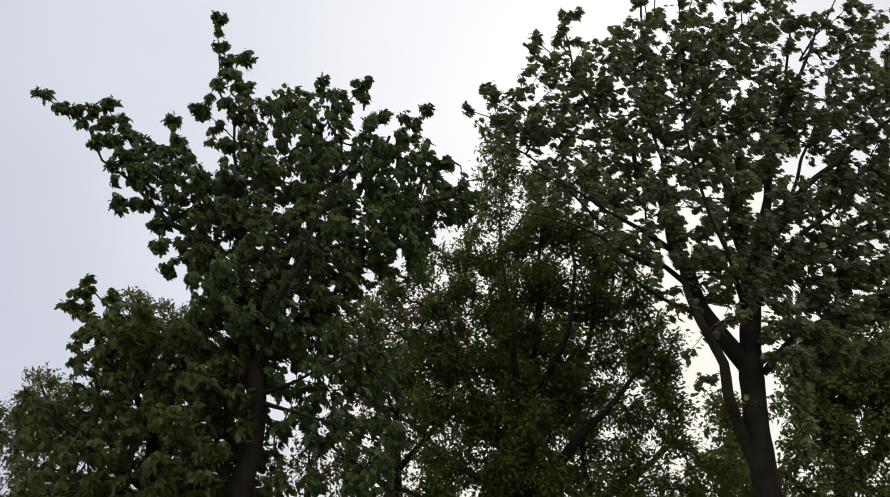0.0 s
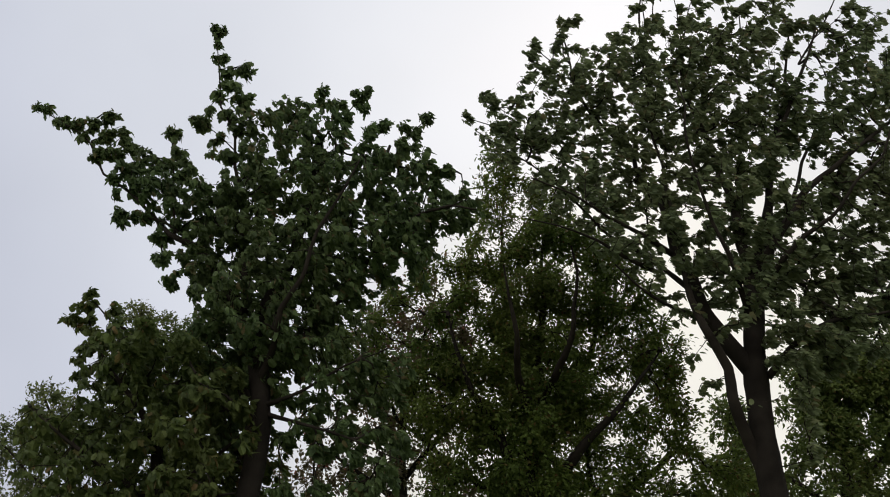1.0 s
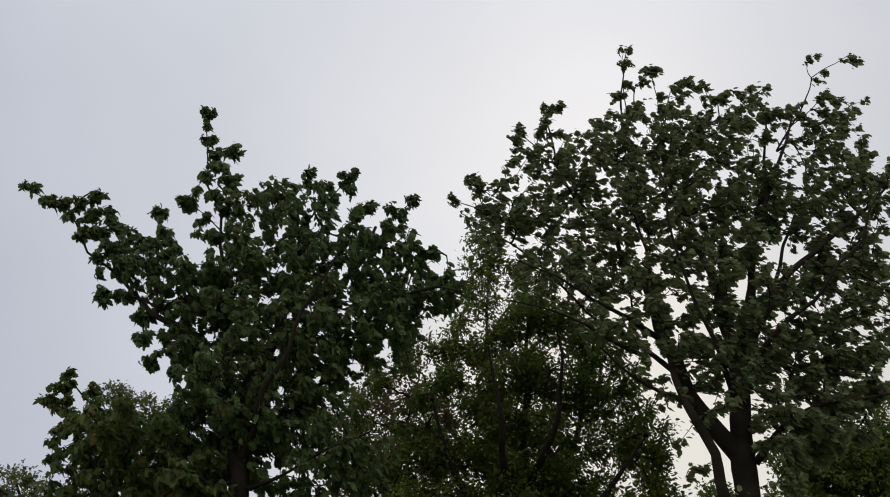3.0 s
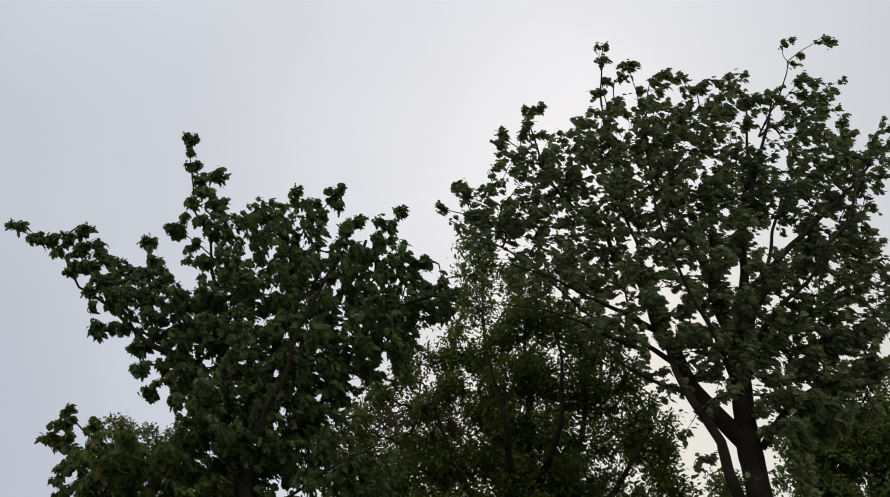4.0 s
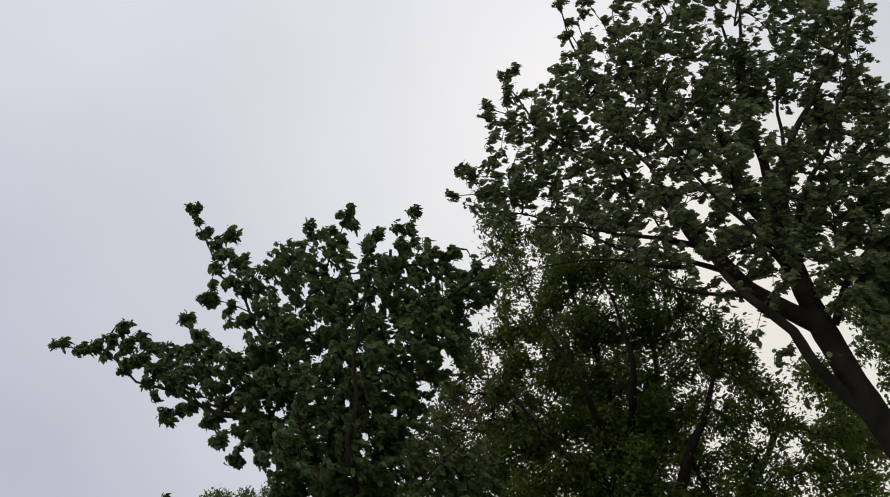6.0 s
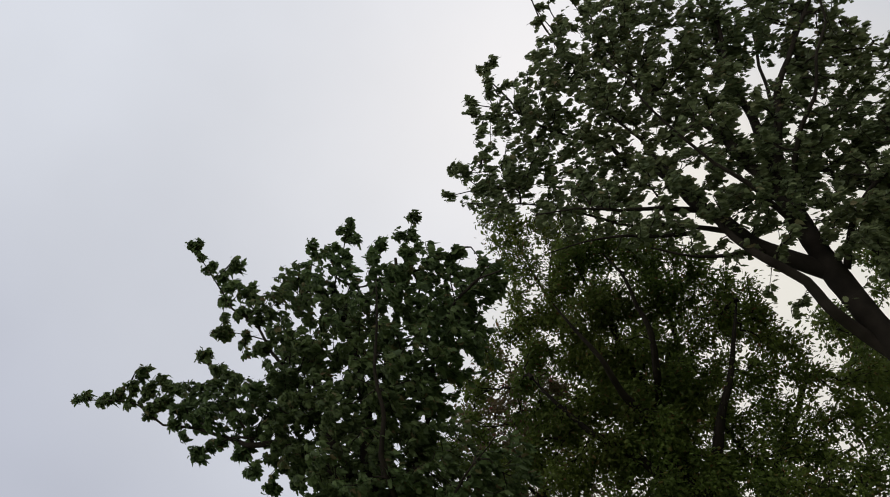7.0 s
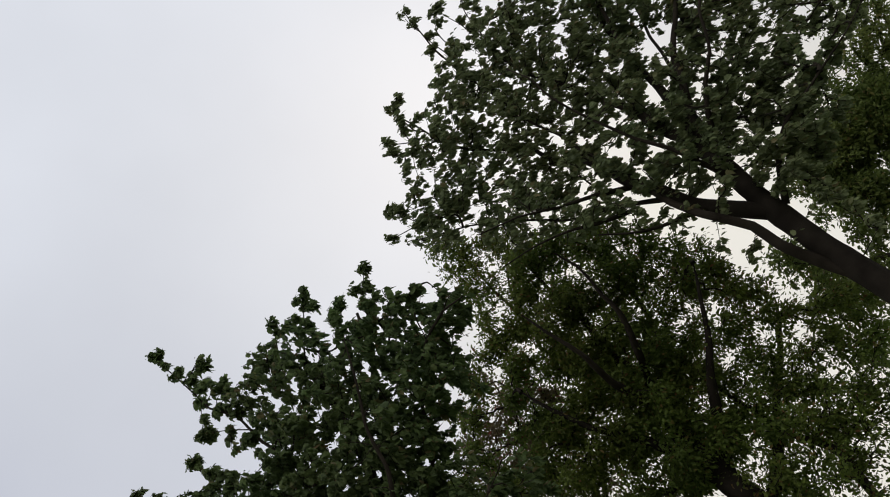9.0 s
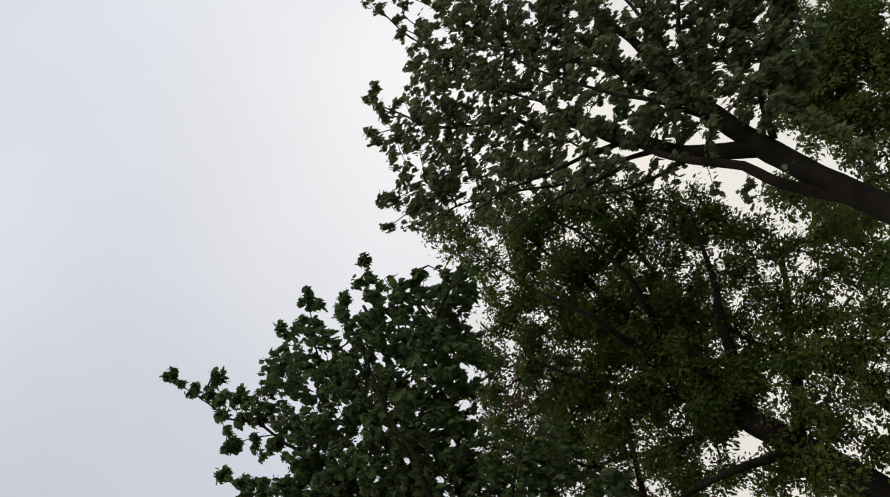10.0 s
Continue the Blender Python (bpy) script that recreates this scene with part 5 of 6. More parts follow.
middle_tree = Tree("small_leaved_tree", "rounded tree with small dense olive-green leaves between maples", 41, MIDDLE_LEAF, OVAL_SHAPES, 0.067, 35, 0.15, LIGHT, 0, 1.0, 1.0, 0.23)
middle_tree.trunk((1.37, 15.00, -0.10, 0.366), (1.37, 15.00, 0.35, 0.318), (1.37, 15.00, 2.47, 0.236), (1.27, 15.00, 3.76, 0.227), (1.22, 15.00, 4.88, 0.206), (1.41, 15.00, 6.19, 0.174))
middle_tree.limb((1.41, 15.00, 6.08, 0.145), (1.59, 15.00, 7.16, 0.107), (1.72, 15.20, 8.40, 0.066), (1.83, 15.20, 9.52, 0.037), (1.90, 15.10, 10.38, 0.016))
middle_tree.limb((1.24, 15.00, 4.98, 0.131), (0.85, 14.60, 5.76, 0.092), (0.46, 14.40, 6.52, 0.060), (0.16, 14.30, 7.33, 0.033), (-0.04, 14.30, 8.00, 0.014))
middle_tree.limb((1.32, 15.00, 5.67, 0.115), (2.02, 15.40, 6.64, 0.090), (2.60, 15.60, 7.62, 0.058), (2.95, 15.60, 8.58, 0.037), (3.09, 15.60, 9.47, 0.016))
middle_tree.limb((1.24, 15.00, 4.50, 0.138), (1.94, 14.50, 5.34, 0.099), (2.66, 14.10, 6.01, 0.058), (3.29, 14.00, 6.69, 0.032), (3.63, 14.00, 7.11, 0.014))
middle_tree.limb((1.27, 15.00, 3.76, 0.126), (2.46, 15.50, 4.59, 0.094), (3.53, 15.90, 5.39, 0.063), (4.26, 16.00, 6.00, 0.035), (4.51, 16.00, 6.27, 0.015))
middle_tree.limb((1.23, 15.00, 4.78, 0.102), (0.47, 15.50, 5.29, 0.075), (-0.36, 15.90, 6.02, 0.044), (-1.03, 16.00, 6.61, 0.018))
middle_tree.limb((1.41, 15.00, 6.08, 0.087), (1.12, 13.80, 6.72, 0.063), (1.02, 13.20, 7.51, 0.033), (0.93, 13.00, 8.37, 0.013))
middle_tree.limb((1.30, 15.00, 3.67, 0.099), (0.52, 14.40, 4.11, 0.068), (-0.40, 14.00, 4.48, 0.037), (-1.13, 13.90, 4.82, 0.015))
middle_tree.limb((1.46, 15.00, 6.51, 0.088), (2.01, 13.70, 7.09, 0.056), (2.21, 13.30, 7.98, 0.030), (2.17, 13.30, 8.87, 0.014))
middle_tree.limb((1.42, 15.00, 7.19, 0.070), (1.14, 15.50, 8.57, 0.050), (1.10, 15.80, 10.00, 0.035), (1.21, 15.80, 11.40, 0.020), (1.20, 15.80, 12.90, 0.009))
middle_tree.limb((1.15, 15.70, 9.95, 0.030), (1.60, 15.70, 10.76, 0.020), (2.31, 15.70, 11.39, 0.009))
middle_tree.limb((2.02, 15.20, 0.73, 0.110), (2.39, 15.00, 2.24, 0.085), (2.54, 15.00, 3.02, 0.075), (2.63, 15.00, 3.78, 0.062), (2.40, 15.00, 4.48, 0.048), (2.32, 15.00, 5.61, 0.030), (2.26, 15.00, 6.61, 0.014))
middle_tree.lobe((1.10, 15.60, 12.99), (0.25, 0.41, 0.25), 6)
middle_tree.lobe((1.30, 15.60, 12.42), (0.30, 0.48, 0.30), 11)
middle_tree.lobe((1.01, 15.60, 11.78), (0.30, 0.47, 0.30), 11)
middle_tree.lobe((1.46, 15.60, 11.70), (0.32, 0.51, 0.32), 13)
middle_tree.lobe((2.00, 15.60, 11.48), (0.29, 0.47, 0.29), 11)
middle_tree.lobe((0.76, 15.60, 11.14), (0.29, 0.47, 0.29), 9)
middle_tree.lobe((2.46, 15.60, 11.19), (0.24, 0.39, 0.24), 8)
middle_tree.lobe((1.72, 15.60, 10.91), (0.29, 0.46, 0.29), 11)
middle_tree.lobe((1.23, 15.60, 10.71), (0.29, 0.46, 0.29), 11)
middle_tree.lobe((2.96, 15.60, 11.32), (0.19, 0.31, 0.19), 5)
middle_tree.lobe((0.69, 15.60, 10.51), (0.26, 0.42, 0.26), 8)
middle_tree.lobe((0.38, 15.60, 10.17), (0.21, 0.34, 0.21), 4)
middle_tree.lobe((0.95, 15.60, 12.36), (0.25, 0.40, 0.25), 7)
middle_tree.lobe((1.26, 15.60, 11.90), (0.32, 0.52, 0.32), 12)
middle_tree.lobe((1.69, 15.60, 11.62), (0.30, 0.47, 0.30), 10)
middle_tree.lobe((0.78, 15.60, 11.63), (0.30, 0.47, 0.30), 10)
middle_tree.lobe((1.28, 15.60, 11.18), (0.32, 0.51, 0.32), 12)
middle_tree.lobe((1.91, 15.60, 11.14), (0.29, 0.47, 0.29), 10)
middle_tree.lobe((0.80, 15.60, 10.93), (0.29, 0.46, 0.29), 10)
middle_tree.lobe((1.62, 15.00, 9.93), (0.32, 0.64, 0.32), 47)
middle_tree.lobe((2.19, 15.00, 9.93), (0.32, 0.64, 0.32), 47)
middle_tree.lobe((2.73, 15.00, 9.53), (0.32, 0.63, 0.32), 47)
middle_tree.lobe((3.02, 15.00, 9.03), (0.27, 0.53, 0.27), 35)
middle_tree.lobe((1.26, 15.00, 9.55), (0.32, 0.63, 0.32), 47)
middle_tree.lobe((0.81, 15.00, 9.30), (0.27, 0.54, 0.27), 35)
middle_tree.lobe((0.36, 15.00, 9.56), (0.20, 0.41, 0.20), 14)
middle_tree.lobe((-0.14, 15.00, 9.40), (0.20, 0.40, 0.20), 14)
middle_tree.lobe((-0.52, 15.00, 9.44), (0.18, 0.36, 0.18), 11)
middle_tree.lobe((1.22, 15.00, 8.58), (0.46, 0.92, 0.46), 106)
middle_tree.lobe((1.89, 15.00, 8.82), (0.46, 0.93, 0.46), 106)
middle_tree.lobe((2.53, 15.00, 8.45), (0.44, 0.87, 0.44), 97)
middle_tree.lobe((3.05, 15.00, 8.20), (0.28, 0.56, 0.28), 41)
middle_tree.lobe((1.18, 15.00, 7.64), (0.49, 0.98, 0.49), 128)
middle_tree.lobe((2.03, 15.00, 7.52), (0.49, 0.98, 0.49), 128)
middle_tree.lobe((2.76, 15.00, 7.40), (0.34, 0.68, 0.34), 23)
middle_tree.lobe((0.77, 15.00, 8.11), (0.32, 0.65, 0.32), 54)
middle_tree.lobe((0.63, 15.00, 7.20), (0.38, 0.76, 0.38), 78)
middle_tree.lobe((1.34, 15.00, 6.64), (0.48, 0.95, 0.48), 128)
middle_tree.lobe((2.18, 15.00, 6.74), (0.42, 0.83, 0.42), 97)
middle_tree.lobe((0.71, 15.00, 6.12), (0.41, 0.82, 0.41), 97)
middle_tree.lobe((1.51, 15.00, 5.90), (0.47, 0.93, 0.47), 128)
middle_tree.lobe((2.23, 15.00, 6.10), (0.29, 0.57, 0.29), 38)
middle_tree.lobe((3.21, 15.00, 7.62), (0.21, 0.43, 0.21), 6)
middle_tree.lobe((3.60, 15.00, 7.39), (0.25, 0.51, 0.25), 9)
middle_tree.lobe((3.24, 15.00, 6.95), (0.27, 0.54, 0.27), 9)
middle_tree.lobe((3.89, 15.00, 7.11), (0.19, 0.38, 0.19), 5)
middle_tree.lobe((3.99, 15.00, 6.67), (0.19, 0.37, 0.19), 5)
middle_tree.lobe((2.79, 15.00, 6.63), (0.25, 0.50, 0.25), 9)
middle_tree.lobe((3.16, 15.00, 6.20), (0.33, 0.65, 0.33), 12)
middle_tree.lobe((3.76, 15.00, 6.09), (0.29, 0.57, 0.29), 9)
middle_tree.lobe((4.24, 15.00, 6.24), (0.18, 0.37, 0.18), 3)
middle_tree.lobe((4.11, 15.00, 5.67), (0.24, 0.48, 0.24), 7)
middle_tree.lobe((2.50, 15.00, 5.69), (0.32, 0.64, 0.32), 19)
middle_tree.lobe((3.08, 15.00, 5.48), (0.34, 0.68, 0.34), 13)
middle_tree.lobe((3.65, 15.00, 5.18), (0.32, 0.63, 0.32), 12)
middle_tree.lobe((2.44, 15.00, 4.99), (0.37, 0.75, 0.37), 25)
middle_tree.lobe((1.66, 15.00, 5.10), (0.45, 0.91, 0.45), 128)
middle_tree.lobe((0.87, 15.00, 5.10), (0.45, 0.91, 0.45), 128)
middle_tree.lobe((0.09, 15.00, 5.51), (0.38, 0.76, 0.38), 47)
middle_tree.lobe((-0.11, 15.00, 6.33), (0.33, 0.66, 0.33), 30)
middle_tree.lobe((0.00, 15.00, 7.20), (0.27, 0.55, 0.27), 29)
middle_tree.lobe((-0.31, 15.00, 4.92), (0.37, 0.75, 0.37), 42)
middle_tree.lobe((4.21, 15.00, 4.97), (0.26, 0.51, 0.26), 6)
middle_tree.lobe((1.99, 15.00, 10.35), (0.21, 0.41, 0.21), 20)
middle_tree.lobe((2.44, 15.00, 10.15), (0.18, 0.37, 0.18), 15)
middle_tree.lobe((3.19, 15.00, 8.56), (0.18, 0.35, 0.18), 11)
middle_tree.lobe((3.56, 15.00, 7.96), (0.17, 0.34, 0.17), 5)
middle_tree.lobe((0.29, 15.00, 9.31), (0.24, 0.49, 0.24), 30)
middle_tree.lobe((0.30, 15.00, 8.66), (0.30, 0.61, 0.30), 49)
middle_tree.lobe((-0.29, 15.00, 8.27), (0.24, 0.47, 0.24), 24)
middle_tree.lobe((-0.20, 15.00, 7.52), (0.29, 0.59, 0.29), 44)
middle_tree.lobe((-0.70, 15.00, 7.02), (0.29, 0.57, 0.29), 44)
middle_tree.lobe((0.53, 15.00, 10.03), (0.18, 0.36, 0.18), 13)
middle_tree.lobe((2.77, 15.00, 9.93), (0.25, 0.50, 0.25), 24)
middle_tree.lobe((3.27, 15.00, 9.67), (0.25, 0.50, 0.25), 24)
middle_tree.lobe((3.53, 15.00, 9.10), (0.26, 0.53, 0.26), 29)
middle_tree.lobe((3.78, 15.00, 8.56), (0.24, 0.48, 0.24), 24)
middle_tree.lobe((3.87, 15.00, 8.01), (0.26, 0.51, 0.26), 12)
middle_tree.lobe((4.10, 15.00, 7.51), (0.25, 0.50, 0.25), 10)
middle_tree.lobe((4.04, 15.00, 6.97), (0.25, 0.49, 0.25), 10)
middle_tree.lobe((3.60, 15.00, 7.04), (0.33, 0.66, 0.33), 22)
middle_tree.lobe((3.83, 15.00, 6.43), (0.26, 0.52, 0.26), 12)
middle_tree.lobe((4.12, 15.00, 6.06), (0.20, 0.40, 0.20), 6)
middle_tree.lobe((3.92, 15.00, 5.69), (0.23, 0.47, 0.23), 5)
middle_tree.lobe((3.35, 15.00, 6.00), (0.32, 0.63, 0.32), 13)
middle_tree.lobe((3.30, 15.00, 5.39), (0.31, 0.62, 0.31), 11)
middle_tree.lobe((2.68, 15.00, 5.36), (0.35, 0.69, 0.35), 17)
middle_tree.lobe((3.06, 15.00, 4.84), (0.30, 0.60, 0.30), 11)
middle_tree.lobe((2.40, 15.00, 4.62), (0.34, 0.67, 0.34), 17)
middle_tree.lobe((2.89, 15.00, 4.26), (0.28, 0.55, 0.28), 9)
middle_tree.lobe((2.89, 15.00, 6.49), (0.34, 0.68, 0.34), 25)
middle_tree.lobe((3.21, 15.00, 7.35), (0.35, 0.71, 0.35), 25)
middle_tree.lobe((2.37, 15.00, 5.84), (0.37, 0.75, 0.37), 23)
middle_tree.lobe((1.94, 15.00, 5.18), (0.38, 0.76, 0.38), 26)
middle_tree.lobe((1.96, 15.00, 6.41), (0.40, 0.80, 0.40), 60)
middle_tree.lobe((1.26, 15.00, 5.67), (0.41, 0.82, 0.41), 66)
middle_tree.lobe((3.73, 15.00, 5.07), (0.21, 0.42, 0.21), 4)
middle_tree.lobe((3.61, 15.00, 4.43), (0.26, 0.52, 0.26), 7)
middle_tree.lobe((3.25, 15.00, 3.79), (0.27, 0.54, 0.27), 8)
middle_tree.lobe((1.17, 15.00, 7.00), (0.41, 0.82, 0.41), 60)
middle_tree.lobe((0.40, 15.00, 6.29), (0.40, 0.80, 0.40), 60)
middle_tree.lobe((-0.02, 15.00, 7.10), (0.37, 0.74, 0.37), 49)
middle_tree.lobe((-0.54, 15.00, 6.34), (0.36, 0.72, 0.36), 49)
middle_tree.lobe((2.34, 15.00, 3.94), (1.52, 1.56, 0.81), 212)
middle_tree.lobe((1.53, 15.00, 2.97), (2.03, 1.44, 0.88), 141)
middle_tree.lobe((3.92, 15.00, 3.58), (1.04, 1.20, 0.80), 58)
middle_tree.lobe((3.37, 15.30, 4.57), (0.29, 0.52, 0.29), 23)
middle_tree.lobe((3.09, 15.30, 3.90), (0.26, 0.47, 0.26), 20)
middle_tree.lobe((3.77, 15.30, 3.91), (0.25, 0.44, 0.25), 17)
middle_tree.lobe((1.89, 15.30, 4.00), (0.30, 0.54, 0.30), 26)
middle_tree.lobe((1.86, 15.30, 3.39), (0.26, 0.46, 0.26), 20)
middle_tree.lobe((0.97, 15.30, 3.85), (0.30, 0.54, 0.30), 26)
middle_tree.lobe((1.83, 15.30, 2.80), (0.25, 0.45, 0.25), 20)
middle_tree.lobe((1.04, 15.30, 3.29), (0.29, 0.53, 0.29), 26)
middle_tree.lobe((1.18, 15.30, 2.80), (0.25, 0.45, 0.25), 20)
middle_tree.lobe((0.50, 15.30, 3.87), (0.30, 0.54, 0.30), 26)
middle_tree.lobe((0.21, 15.30, 4.43), (0.30, 0.55, 0.30), 26)
middle_tree.lobe((4.47, 15.30, 4.30), (0.23, 0.41, 0.23), 15)
middle_tree.lobe((4.29, 15.30, 4.80), (0.23, 0.42, 0.23), 15)
middle_tree.lobe((3.13, 15.30, 4.95), (0.27, 0.49, 0.27), 20)
middle_tree.lobe((3.19, 15.30, 5.64), (0.26, 0.47, 0.26), 17)
middle_tree.lobe((2.05, 15.30, 5.15), (0.26, 0.46, 0.26), 17)
middle_tree.lobe((2.45, 15.30, 4.54), (0.25, 0.45, 0.25), 17)
middle_tree.lobe((2.70, 15.30, 3.30), (0.20, 0.36, 0.20), 13)
middle_tree.lobe((-0.20, 15.30, 4.83), (0.29, 0.52, 0.29), 23)
middle_tree.lobe((-0.36, 15.30, 5.53), (0.30, 0.53, 0.30), 23)
middle_tree.lobe((3.78, 15.20, 7.67), (0.26, 0.46, 0.26), 17)
middle_tree.lobe((4.08, 15.20, 7.12), (0.23, 0.42, 0.23), 14)
middle_tree.lobe((4.13, 15.20, 6.55), (0.23, 0.41, 0.23), 14)
middle_tree.lobe((3.62, 15.20, 8.47), (0.24, 0.44, 0.24), 14)
middle_tree.lobe((4.58, 15.20, 5.28), (0.18, 0.32, 0.18), 9)
middle_tree.lobe((5.03, 15.20, 5.23), (0.16, 0.28, 0.16), 8)
middle_tree.lobe((5.29, 15.20, 4.87), (0.20, 0.35, 0.20), 12)
middle_tree.lobe((4.88, 15.20, 4.53), (0.19, 0.35, 0.19), 12)
middle_tree.lobe((-0.55, 15.00, 9.03), (0.24, 0.44, 0.24), 18)
middle_tree.lobe((-1.14, 15.00, 8.71), (0.26, 0.47, 0.26), 22)
middle_tree.lobe((-1.51, 15.00, 8.12), (0.26, 0.46, 0.26), 22)
middle_tree.lobe((-2.21, 15.00, 8.02), (0.28, 0.50, 0.28), 26)
middle_tree.lobe((-1.96, 15.00, 7.49), (0.27, 0.49, 0.27), 26)
middle_tree.lobe((-0.73, 15.00, 7.73), (0.23, 0.42, 0.23), 11)
middle_tree.lobe((-1.42, 15.00, 7.63), (0.25, 0.45, 0.25), 17)
middle_tree.lobe((-1.20, 15.00, 6.97), (0.27, 0.48, 0.27), 26)
middle_tree.lobe((4.26, 15.00, 7.56), (0.23, 0.40, 0.23), 10)
middle_tree.lobe((4.10, 15.00, 7.10), (0.21, 0.35, 0.21), 8)
middle_tree.lobe((3.77, 15.00, 6.52), (0.27, 0.45, 0.27), 16)
middle_tree.lobe((4.21, 15.00, 6.31), (0.16, 0.28, 0.16), 5)
middle_tree.lobe((3.83, 15.00, 5.84), (0.24, 0.41, 0.24), 10)
middle_tree.lobe((3.37, 15.00, 6.07), (0.26, 0.44, 0.26), 16)
middle_tree.lobe((4.34, 15.00, 5.19), (0.21, 0.36, 0.21), 7)
middle_tree.lobe((4.88, 15.00, 4.93), (0.27, 0.46, 0.27), 16)
middle_tree.lobe((4.72, 15.00, 4.39), (0.25, 0.42, 0.25), 14)
middle_tree.lobe((5.05, 15.00, 5.66), (0.16, 0.27, 0.16), 5)
middle_tree.lobe((5.05, 15.00, 5.22), (0.20, 0.33, 0.20), 8)
middle_tree.lobe((3.79, 15.00, 4.89), (0.25, 0.42, 0.25), 10)
middle_tree.lobe((4.18, 15.00, 4.42), (0.25, 0.42, 0.25), 10)
middle_tree.lobe((4.28, 15.00, 5.60), (0.14, 0.24, 0.14), 3)
middle_tree.lobe((3.56, 15.00, 7.25), (0.25, 0.43, 0.25), 17)
middle_tree.lobe((3.91, 15.00, 7.94), (0.21, 0.37, 0.21), 8)
middle_tree.build()

red_tree = Tree("sparse_tree", "sparse thin-branched tree with small reddish-green leaves", 53, RED_LEAF, OVAL_SHAPES, 0.075, 30, 0.15, LIGHT, 0, 1.0, 1.0, 0.18)
red_tree.trunk((-1.03, 17.00, -0.10, 0.171), (-1.03, 17.00, 0.35, 0.148), (-1.03, 17.00, 4.88, 0.110), (-1.07, 17.00, 5.99, 0.102), (-1.03, 17.00, 6.92, 0.081))
red_tree.limb((-1.03, 17.00, 6.80, 0.066), (-0.76, 17.00, 7.90, 0.049), (-0.54, 17.00, 8.94, 0.029), (-0.30, 17.00, 9.89, 0.014))
red_tree.limb((-1.05, 17.00, 6.21, 0.065), (-1.48, 17.30, 7.38, 0.044), (-1.65, 17.40, 8.31, 0.025), (-1.81, 17.40, 9.11, 0.014))
red_tree.limb((-1.06, 17.00, 5.65, 0.064), (-0.27, 16.70, 6.59, 0.042), (0.18, 16.60, 7.39, 0.024), (0.54, 16.60, 8.00, 0.013))
red_tree.limb((-1.04, 17.00, 5.21, 0.063), (-1.93, 16.70, 5.80, 0.041), (-2.61, 16.50, 6.30, 0.023), (-3.09, 16.50, 6.76, 0.012))
red_tree.lobe((-0.54, 17.00, 9.21), (0.62, 0.60, 0.66), 36)
red_tree.lobe((-1.26, 17.00, 8.54), (0.73, 0.84, 0.77), 50)
red_tree.lobe((-0.52, 17.00, 7.90), (0.84, 0.84, 0.76), 54)
red_tree.lobe((-1.34, 17.00, 7.28), (0.94, 1.08, 0.75), 72)
red_tree.lobe((-2.26, 17.00, 6.92), (0.93, 0.96, 0.62), 35)
red_tree.lobe((-1.85, 17.00, 5.87), (1.24, 1.20, 0.72), 60)
red_tree.lobe((-2.88, 17.00, 5.99), (0.79, 0.84, 0.60), 25)
red_tree.lobe((-0.73, 17.00, 6.45), (0.92, 1.08, 0.73), 40)
red_tree.lobe((-2.48, 17.00, 5.10), (1.22, 0.96, 0.59), 35)
red_tree.lobe((-0.93, 17.00, 5.10), (1.22, 0.96, 0.59), 35)
red_tree.lobe((-1.46, 16.20, 9.91), (0.26, 0.42, 0.26), 8)
red_tree.lobe((-1.07, 16.20, 9.39), (0.28, 0.45, 0.28), 9)
red_tree.lobe((-0.50, 16.20, 9.76), (0.26, 0.42, 0.26), 8)
red_tree.lobe((-1.63, 16.20, 9.03), (0.30, 0.49, 0.30), 11)
red_tree.lobe((-1.01, 16.20, 8.59), (0.30, 0.48, 0.30), 11)
red_tree.lobe((-0.45, 16.20, 8.94), (0.26, 0.41, 0.26), 8)
red_tree.lobe((-1.91, 16.20, 8.23), (0.30, 0.47, 0.30), 11)
red_tree.lobe((-1.29, 16.20, 7.82), (0.29, 0.47, 0.29), 11)
red_tree.lobe((-0.67, 16.20, 8.00), (0.27, 0.43, 0.27), 9)
red_tree.lobe((-1.74, 16.20, 7.35), (0.29, 0.46, 0.29), 11)
red_tree.lobe((-0.96, 16.20, 7.25), (0.29, 0.46, 0.29), 11)
red_tree.lobe((0.13, 16.20, 8.64), (0.26, 0.41, 0.26), 13)
red_tree.lobe((0.26, 16.20, 8.32), (0.23, 0.37, 0.23), 11)
red_tree.lobe((0.01, 16.20, 8.39), (0.21, 0.33, 0.21), 9)
red_tree.lobe((0.25, 16.20, 5.28), (0.23, 0.37, 0.23), 13)
red_tree.build()

pale_tree = Tree("distant_tree", "distant pale green tree with fine small leaves", 61, PALE_LEAF, OVAL_SHAPES, 0.08, 36, 0.15, LIGHT, 0, 1.0, 1.0, 0.2)
pale_tree.trunk((-7.94, 22.00, -0.10, 0.253), (-7.94, 22.00, 0.35, 0.220), (-7.94, 22.00, 3.86, 0.163), (-8.23, 22.00, 5.85, 0.142), (-8.53, 22.00, 7.87, 0.119))
pale_tree.limb((-8.50, 22.00, 7.72, 0.098), (-8.55, 22.00, 9.27, 0.062), (-8.65, 22.00, 10.76, 0.038), (-8.78, 22.00, 11.97, 0.018))
pale_tree.limb((-8.33, 22.00, 6.55, 0.096), (-9.89, 22.40, 7.99, 0.062), (-10.99, 22.60, 9.15, 0.037), (-11.48, 22.60, 9.98, 0.017))
pale_tree.limb((-8.47, 22.00, 7.57, 0.084), (-8.01, 22.50, 9.28, 0.057), (-7.97, 22.60, 10.83, 0.033), (-7.97, 22.60, 11.89, 0.018))
pale_tree.limb((-8.23, 22.00, 5.85, 0.095), (-9.65, 21.50, 6.44, 0.058), (-10.74, 21.30, 7.24, 0.029), (-11.86, 21.30, 8.27, 0.016))
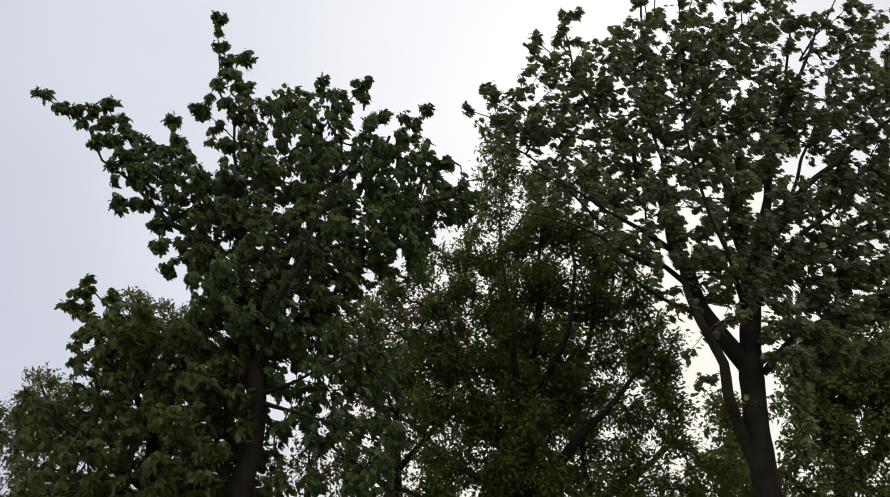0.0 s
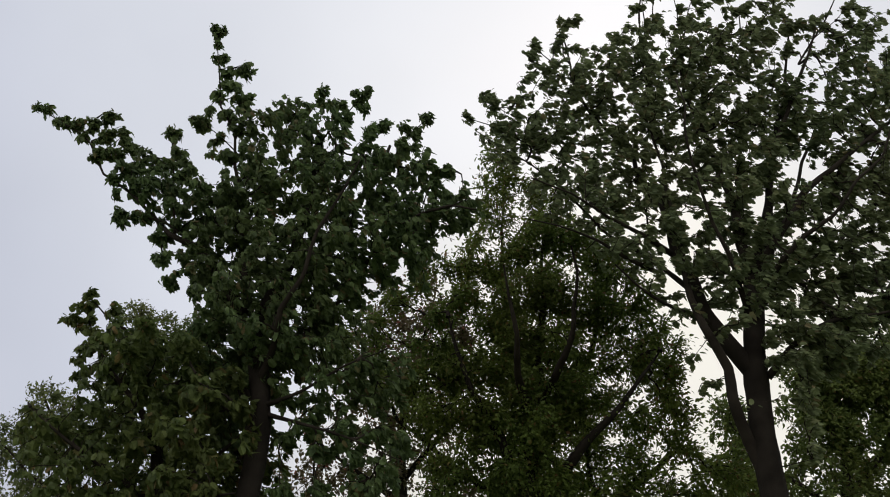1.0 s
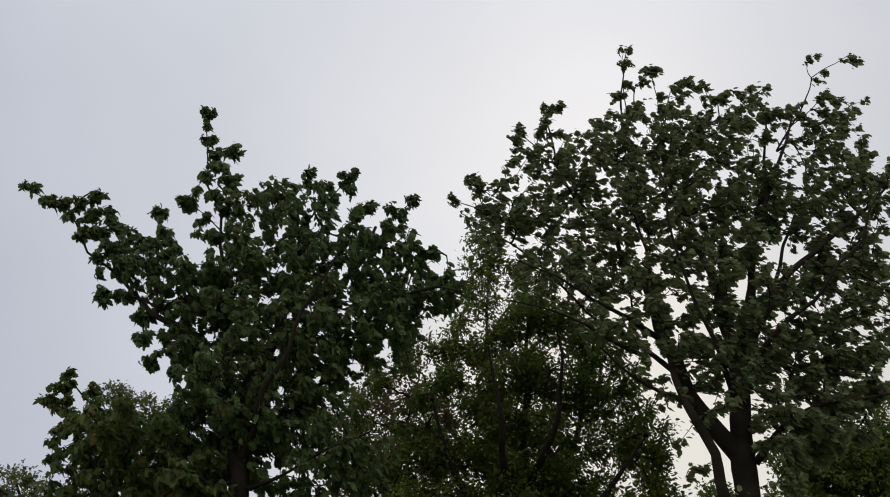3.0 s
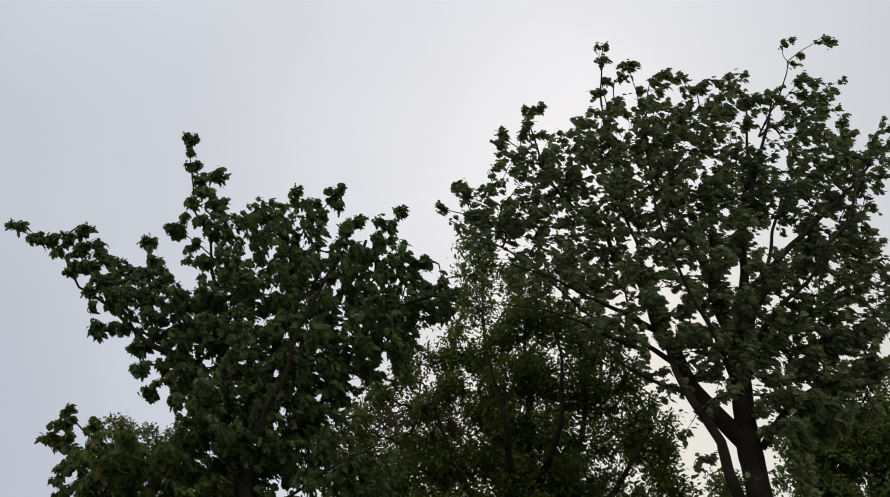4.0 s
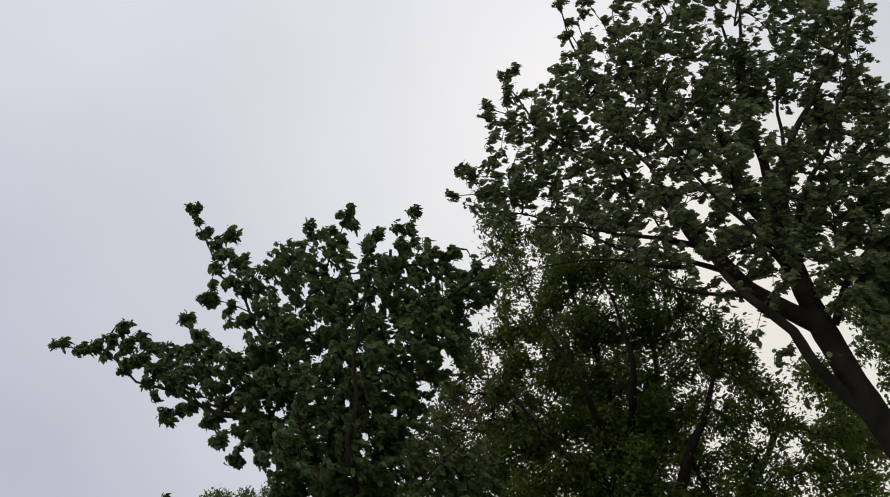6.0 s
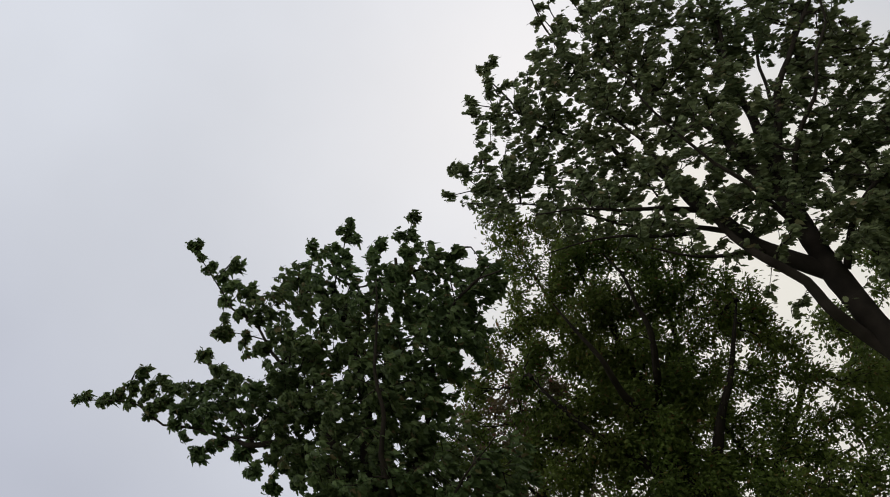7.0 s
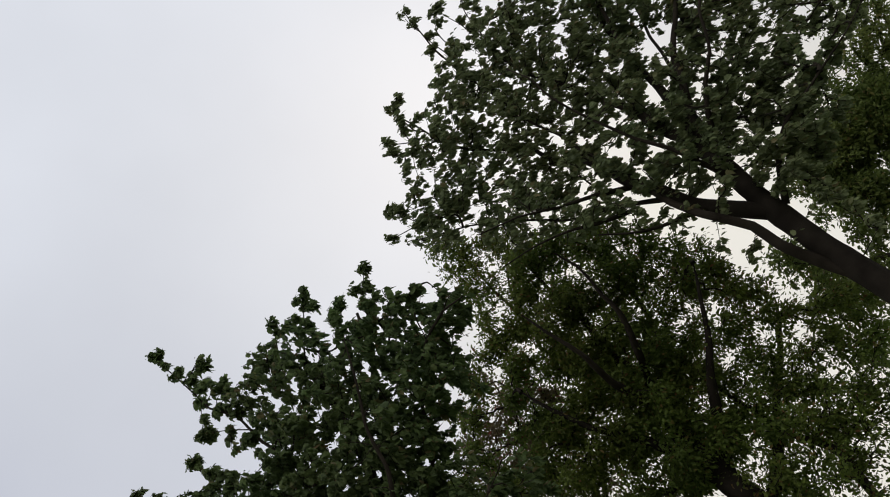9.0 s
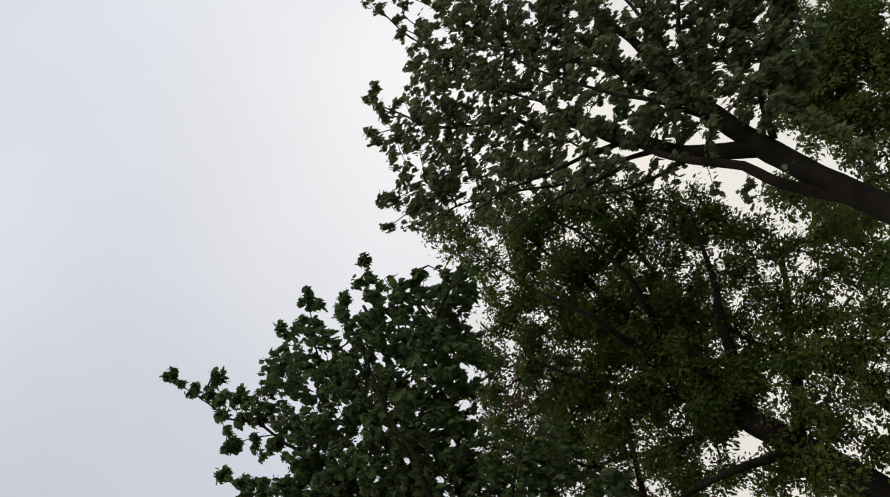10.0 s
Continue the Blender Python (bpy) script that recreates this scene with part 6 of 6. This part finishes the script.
pale_tree.lobe((-8.77, 22.00, 11.44), (0.80, 0.72, 0.68), 60)
pale_tree.lobe((-7.83, 22.00, 11.10), (0.63, 0.72, 0.68), 40)
pale_tree.lobe((-8.53, 22.00, 10.08), (1.24, 1.20, 1.16), 120)
pale_tree.lobe((-10.88, 22.00, 9.11), (0.69, 0.78, 0.73), 55)
pale_tree.lobe((-11.27, 22.00, 8.18), (0.90, 0.90, 0.80), 80)
pale_tree.lobe((-9.81, 22.00, 8.33), (1.20, 1.20, 0.96), 120)
pale_tree.lobe((-10.78, 22.00, 6.69), (1.30, 1.20, 1.08), 120)
pale_tree.lobe((-8.38, 22.00, 7.87), (1.78, 1.20, 1.26), 150)
pale_tree.lobe((-9.07, 22.00, 6.13), (2.15, 1.20, 0.91), 140)
pale_tree.lobe((-12.54, 22.00, 7.87), (0.89, 0.90, 1.11), 60)
pale_tree.build()

far_tree = Tree("distant_tree", "distant yellow-green tree behind the forked maple trunk", 71, FAR_LEAF, OVAL_SHAPES, 0.09, 36, 0.15, LIGHT, 0, 1.0, 1.0, 0.2)
far_tree.trunk((8.18, 19.00, -0.10, 0.255), (8.18, 19.00, 0.35, 0.222), (8.18, 19.00, 3.55, 0.164), (8.49, 19.00, 5.27, 0.147), (8.72, 19.00, 6.63, 0.114))
far_tree.limb((8.69, 19.00, 6.50, 0.096), (8.50, 19.00, 7.41, 0.063), (8.37, 19.00, 8.09, 0.031), (8.41, 19.00, 8.64, 0.015))
far_tree.limb((8.54, 19.00, 5.51, 0.094), (9.84, 19.40, 6.87, 0.064), (10.60, 19.60, 8.01, 0.037), (10.95, 19.60, 8.87, 0.015))
far_tree.limb((8.45, 19.00, 5.03, 0.093), (7.40, 18.60, 5.79, 0.060), (6.60, 18.40, 6.47, 0.034), (6.08, 18.40, 7.10, 0.014))
far_tree.limb((8.45, 19.00, 5.03, 0.093), (9.58, 18.40, 5.62, 0.059), (10.66, 18.20, 6.42, 0.033), (11.65, 18.20, 7.30, 0.014))
far_tree.lobe((8.47, 19.00, 7.95), (0.79, 0.90, 0.77), 95)
far_tree.lobe((9.45, 19.00, 8.23), (0.92, 1.02, 0.84), 130)
far_tree.lobe((9.07, 19.00, 8.93), (1.07, 0.84, 0.57), 60)
far_tree.lobe((10.48, 19.00, 8.09), (1.05, 1.08, 0.98), 145)
far_tree.lobe((8.36, 19.00, 6.76), (1.02, 1.08, 0.81), 90)
far_tree.lobe((9.73, 19.00, 6.63), (1.40, 1.20, 0.95), 140)
far_tree.lobe((6.38, 19.00, 6.69), (0.64, 0.72, 0.81), 75)
far_tree.lobe((6.24, 19.00, 7.48), (0.45, 0.54, 0.55), 26)
far_tree.lobe((6.81, 19.00, 5.88), (0.87, 0.90, 0.66), 36)
far_tree.lobe((8.48, 19.00, 5.51), (1.61, 1.20, 0.79), 150)
far_tree.lobe((10.97, 19.00, 6.50), (1.14, 1.08, 1.21), 140)
far_tree.lobe((6.28, 19.00, 4.91), (1.46, 1.08, 0.91), 45)
far_tree.lobe((9.36, 19.00, 4.56), (1.93, 1.20, 1.03), 140)
far_tree.lobe((5.70, 19.00, 6.00), (0.56, 0.60, 0.60), 20)
far_tree.lobe((11.26, 19.00, 9.07), (1.48, 1.08, 1.15), 160)
far_tree.lobe((12.82, 19.00, 9.80), (1.23, 1.08, 1.60), 140)
far_tree.lobe((10.20, 19.00, 8.84), (0.40, 0.65, 0.40), 31)
far_tree.lobe((10.74, 19.00, 8.31), (0.45, 0.72, 0.45), 40)
far_tree.lobe((9.95, 19.00, 7.45), (0.44, 0.70, 0.44), 40)
far_tree.lobe((9.28, 19.00, 7.88), (0.44, 0.71, 0.44), 40)
far_tree.lobe((8.81, 19.00, 6.80), (0.38, 0.61, 0.38), 31)
far_tree.lobe((8.22, 19.00, 7.39), (0.33, 0.54, 0.33), 23)
far_tree.lobe((9.35, 19.00, 8.48), (0.29, 0.47, 0.29), 17)
far_tree.lobe((8.07, 19.00, 8.23), (0.29, 0.46, 0.29), 13)
far_tree.lobe((8.04, 19.00, 7.61), (0.29, 0.46, 0.29), 13)
far_tree.lobe((8.52, 19.00, 8.64), (0.27, 0.43, 0.27), 10)
far_tree.lobe((8.01, 19.00, 7.15), (0.26, 0.41, 0.26), 8)
far_tree.lobe((7.50, 19.00, 7.50), (0.23, 0.37, 0.23), 7)
far_tree.lobe((7.83, 19.00, 8.43), (0.21, 0.34, 0.21), 7)
far_tree.lobe((7.93, 19.00, 6.53), (0.28, 0.44, 0.28), 10)
far_tree.lobe((8.58, 19.00, 7.86), (0.31, 0.50, 0.31), 15)
far_tree.lobe((8.67, 19.00, 7.21), (0.31, 0.49, 0.31), 15)
far_tree.build()
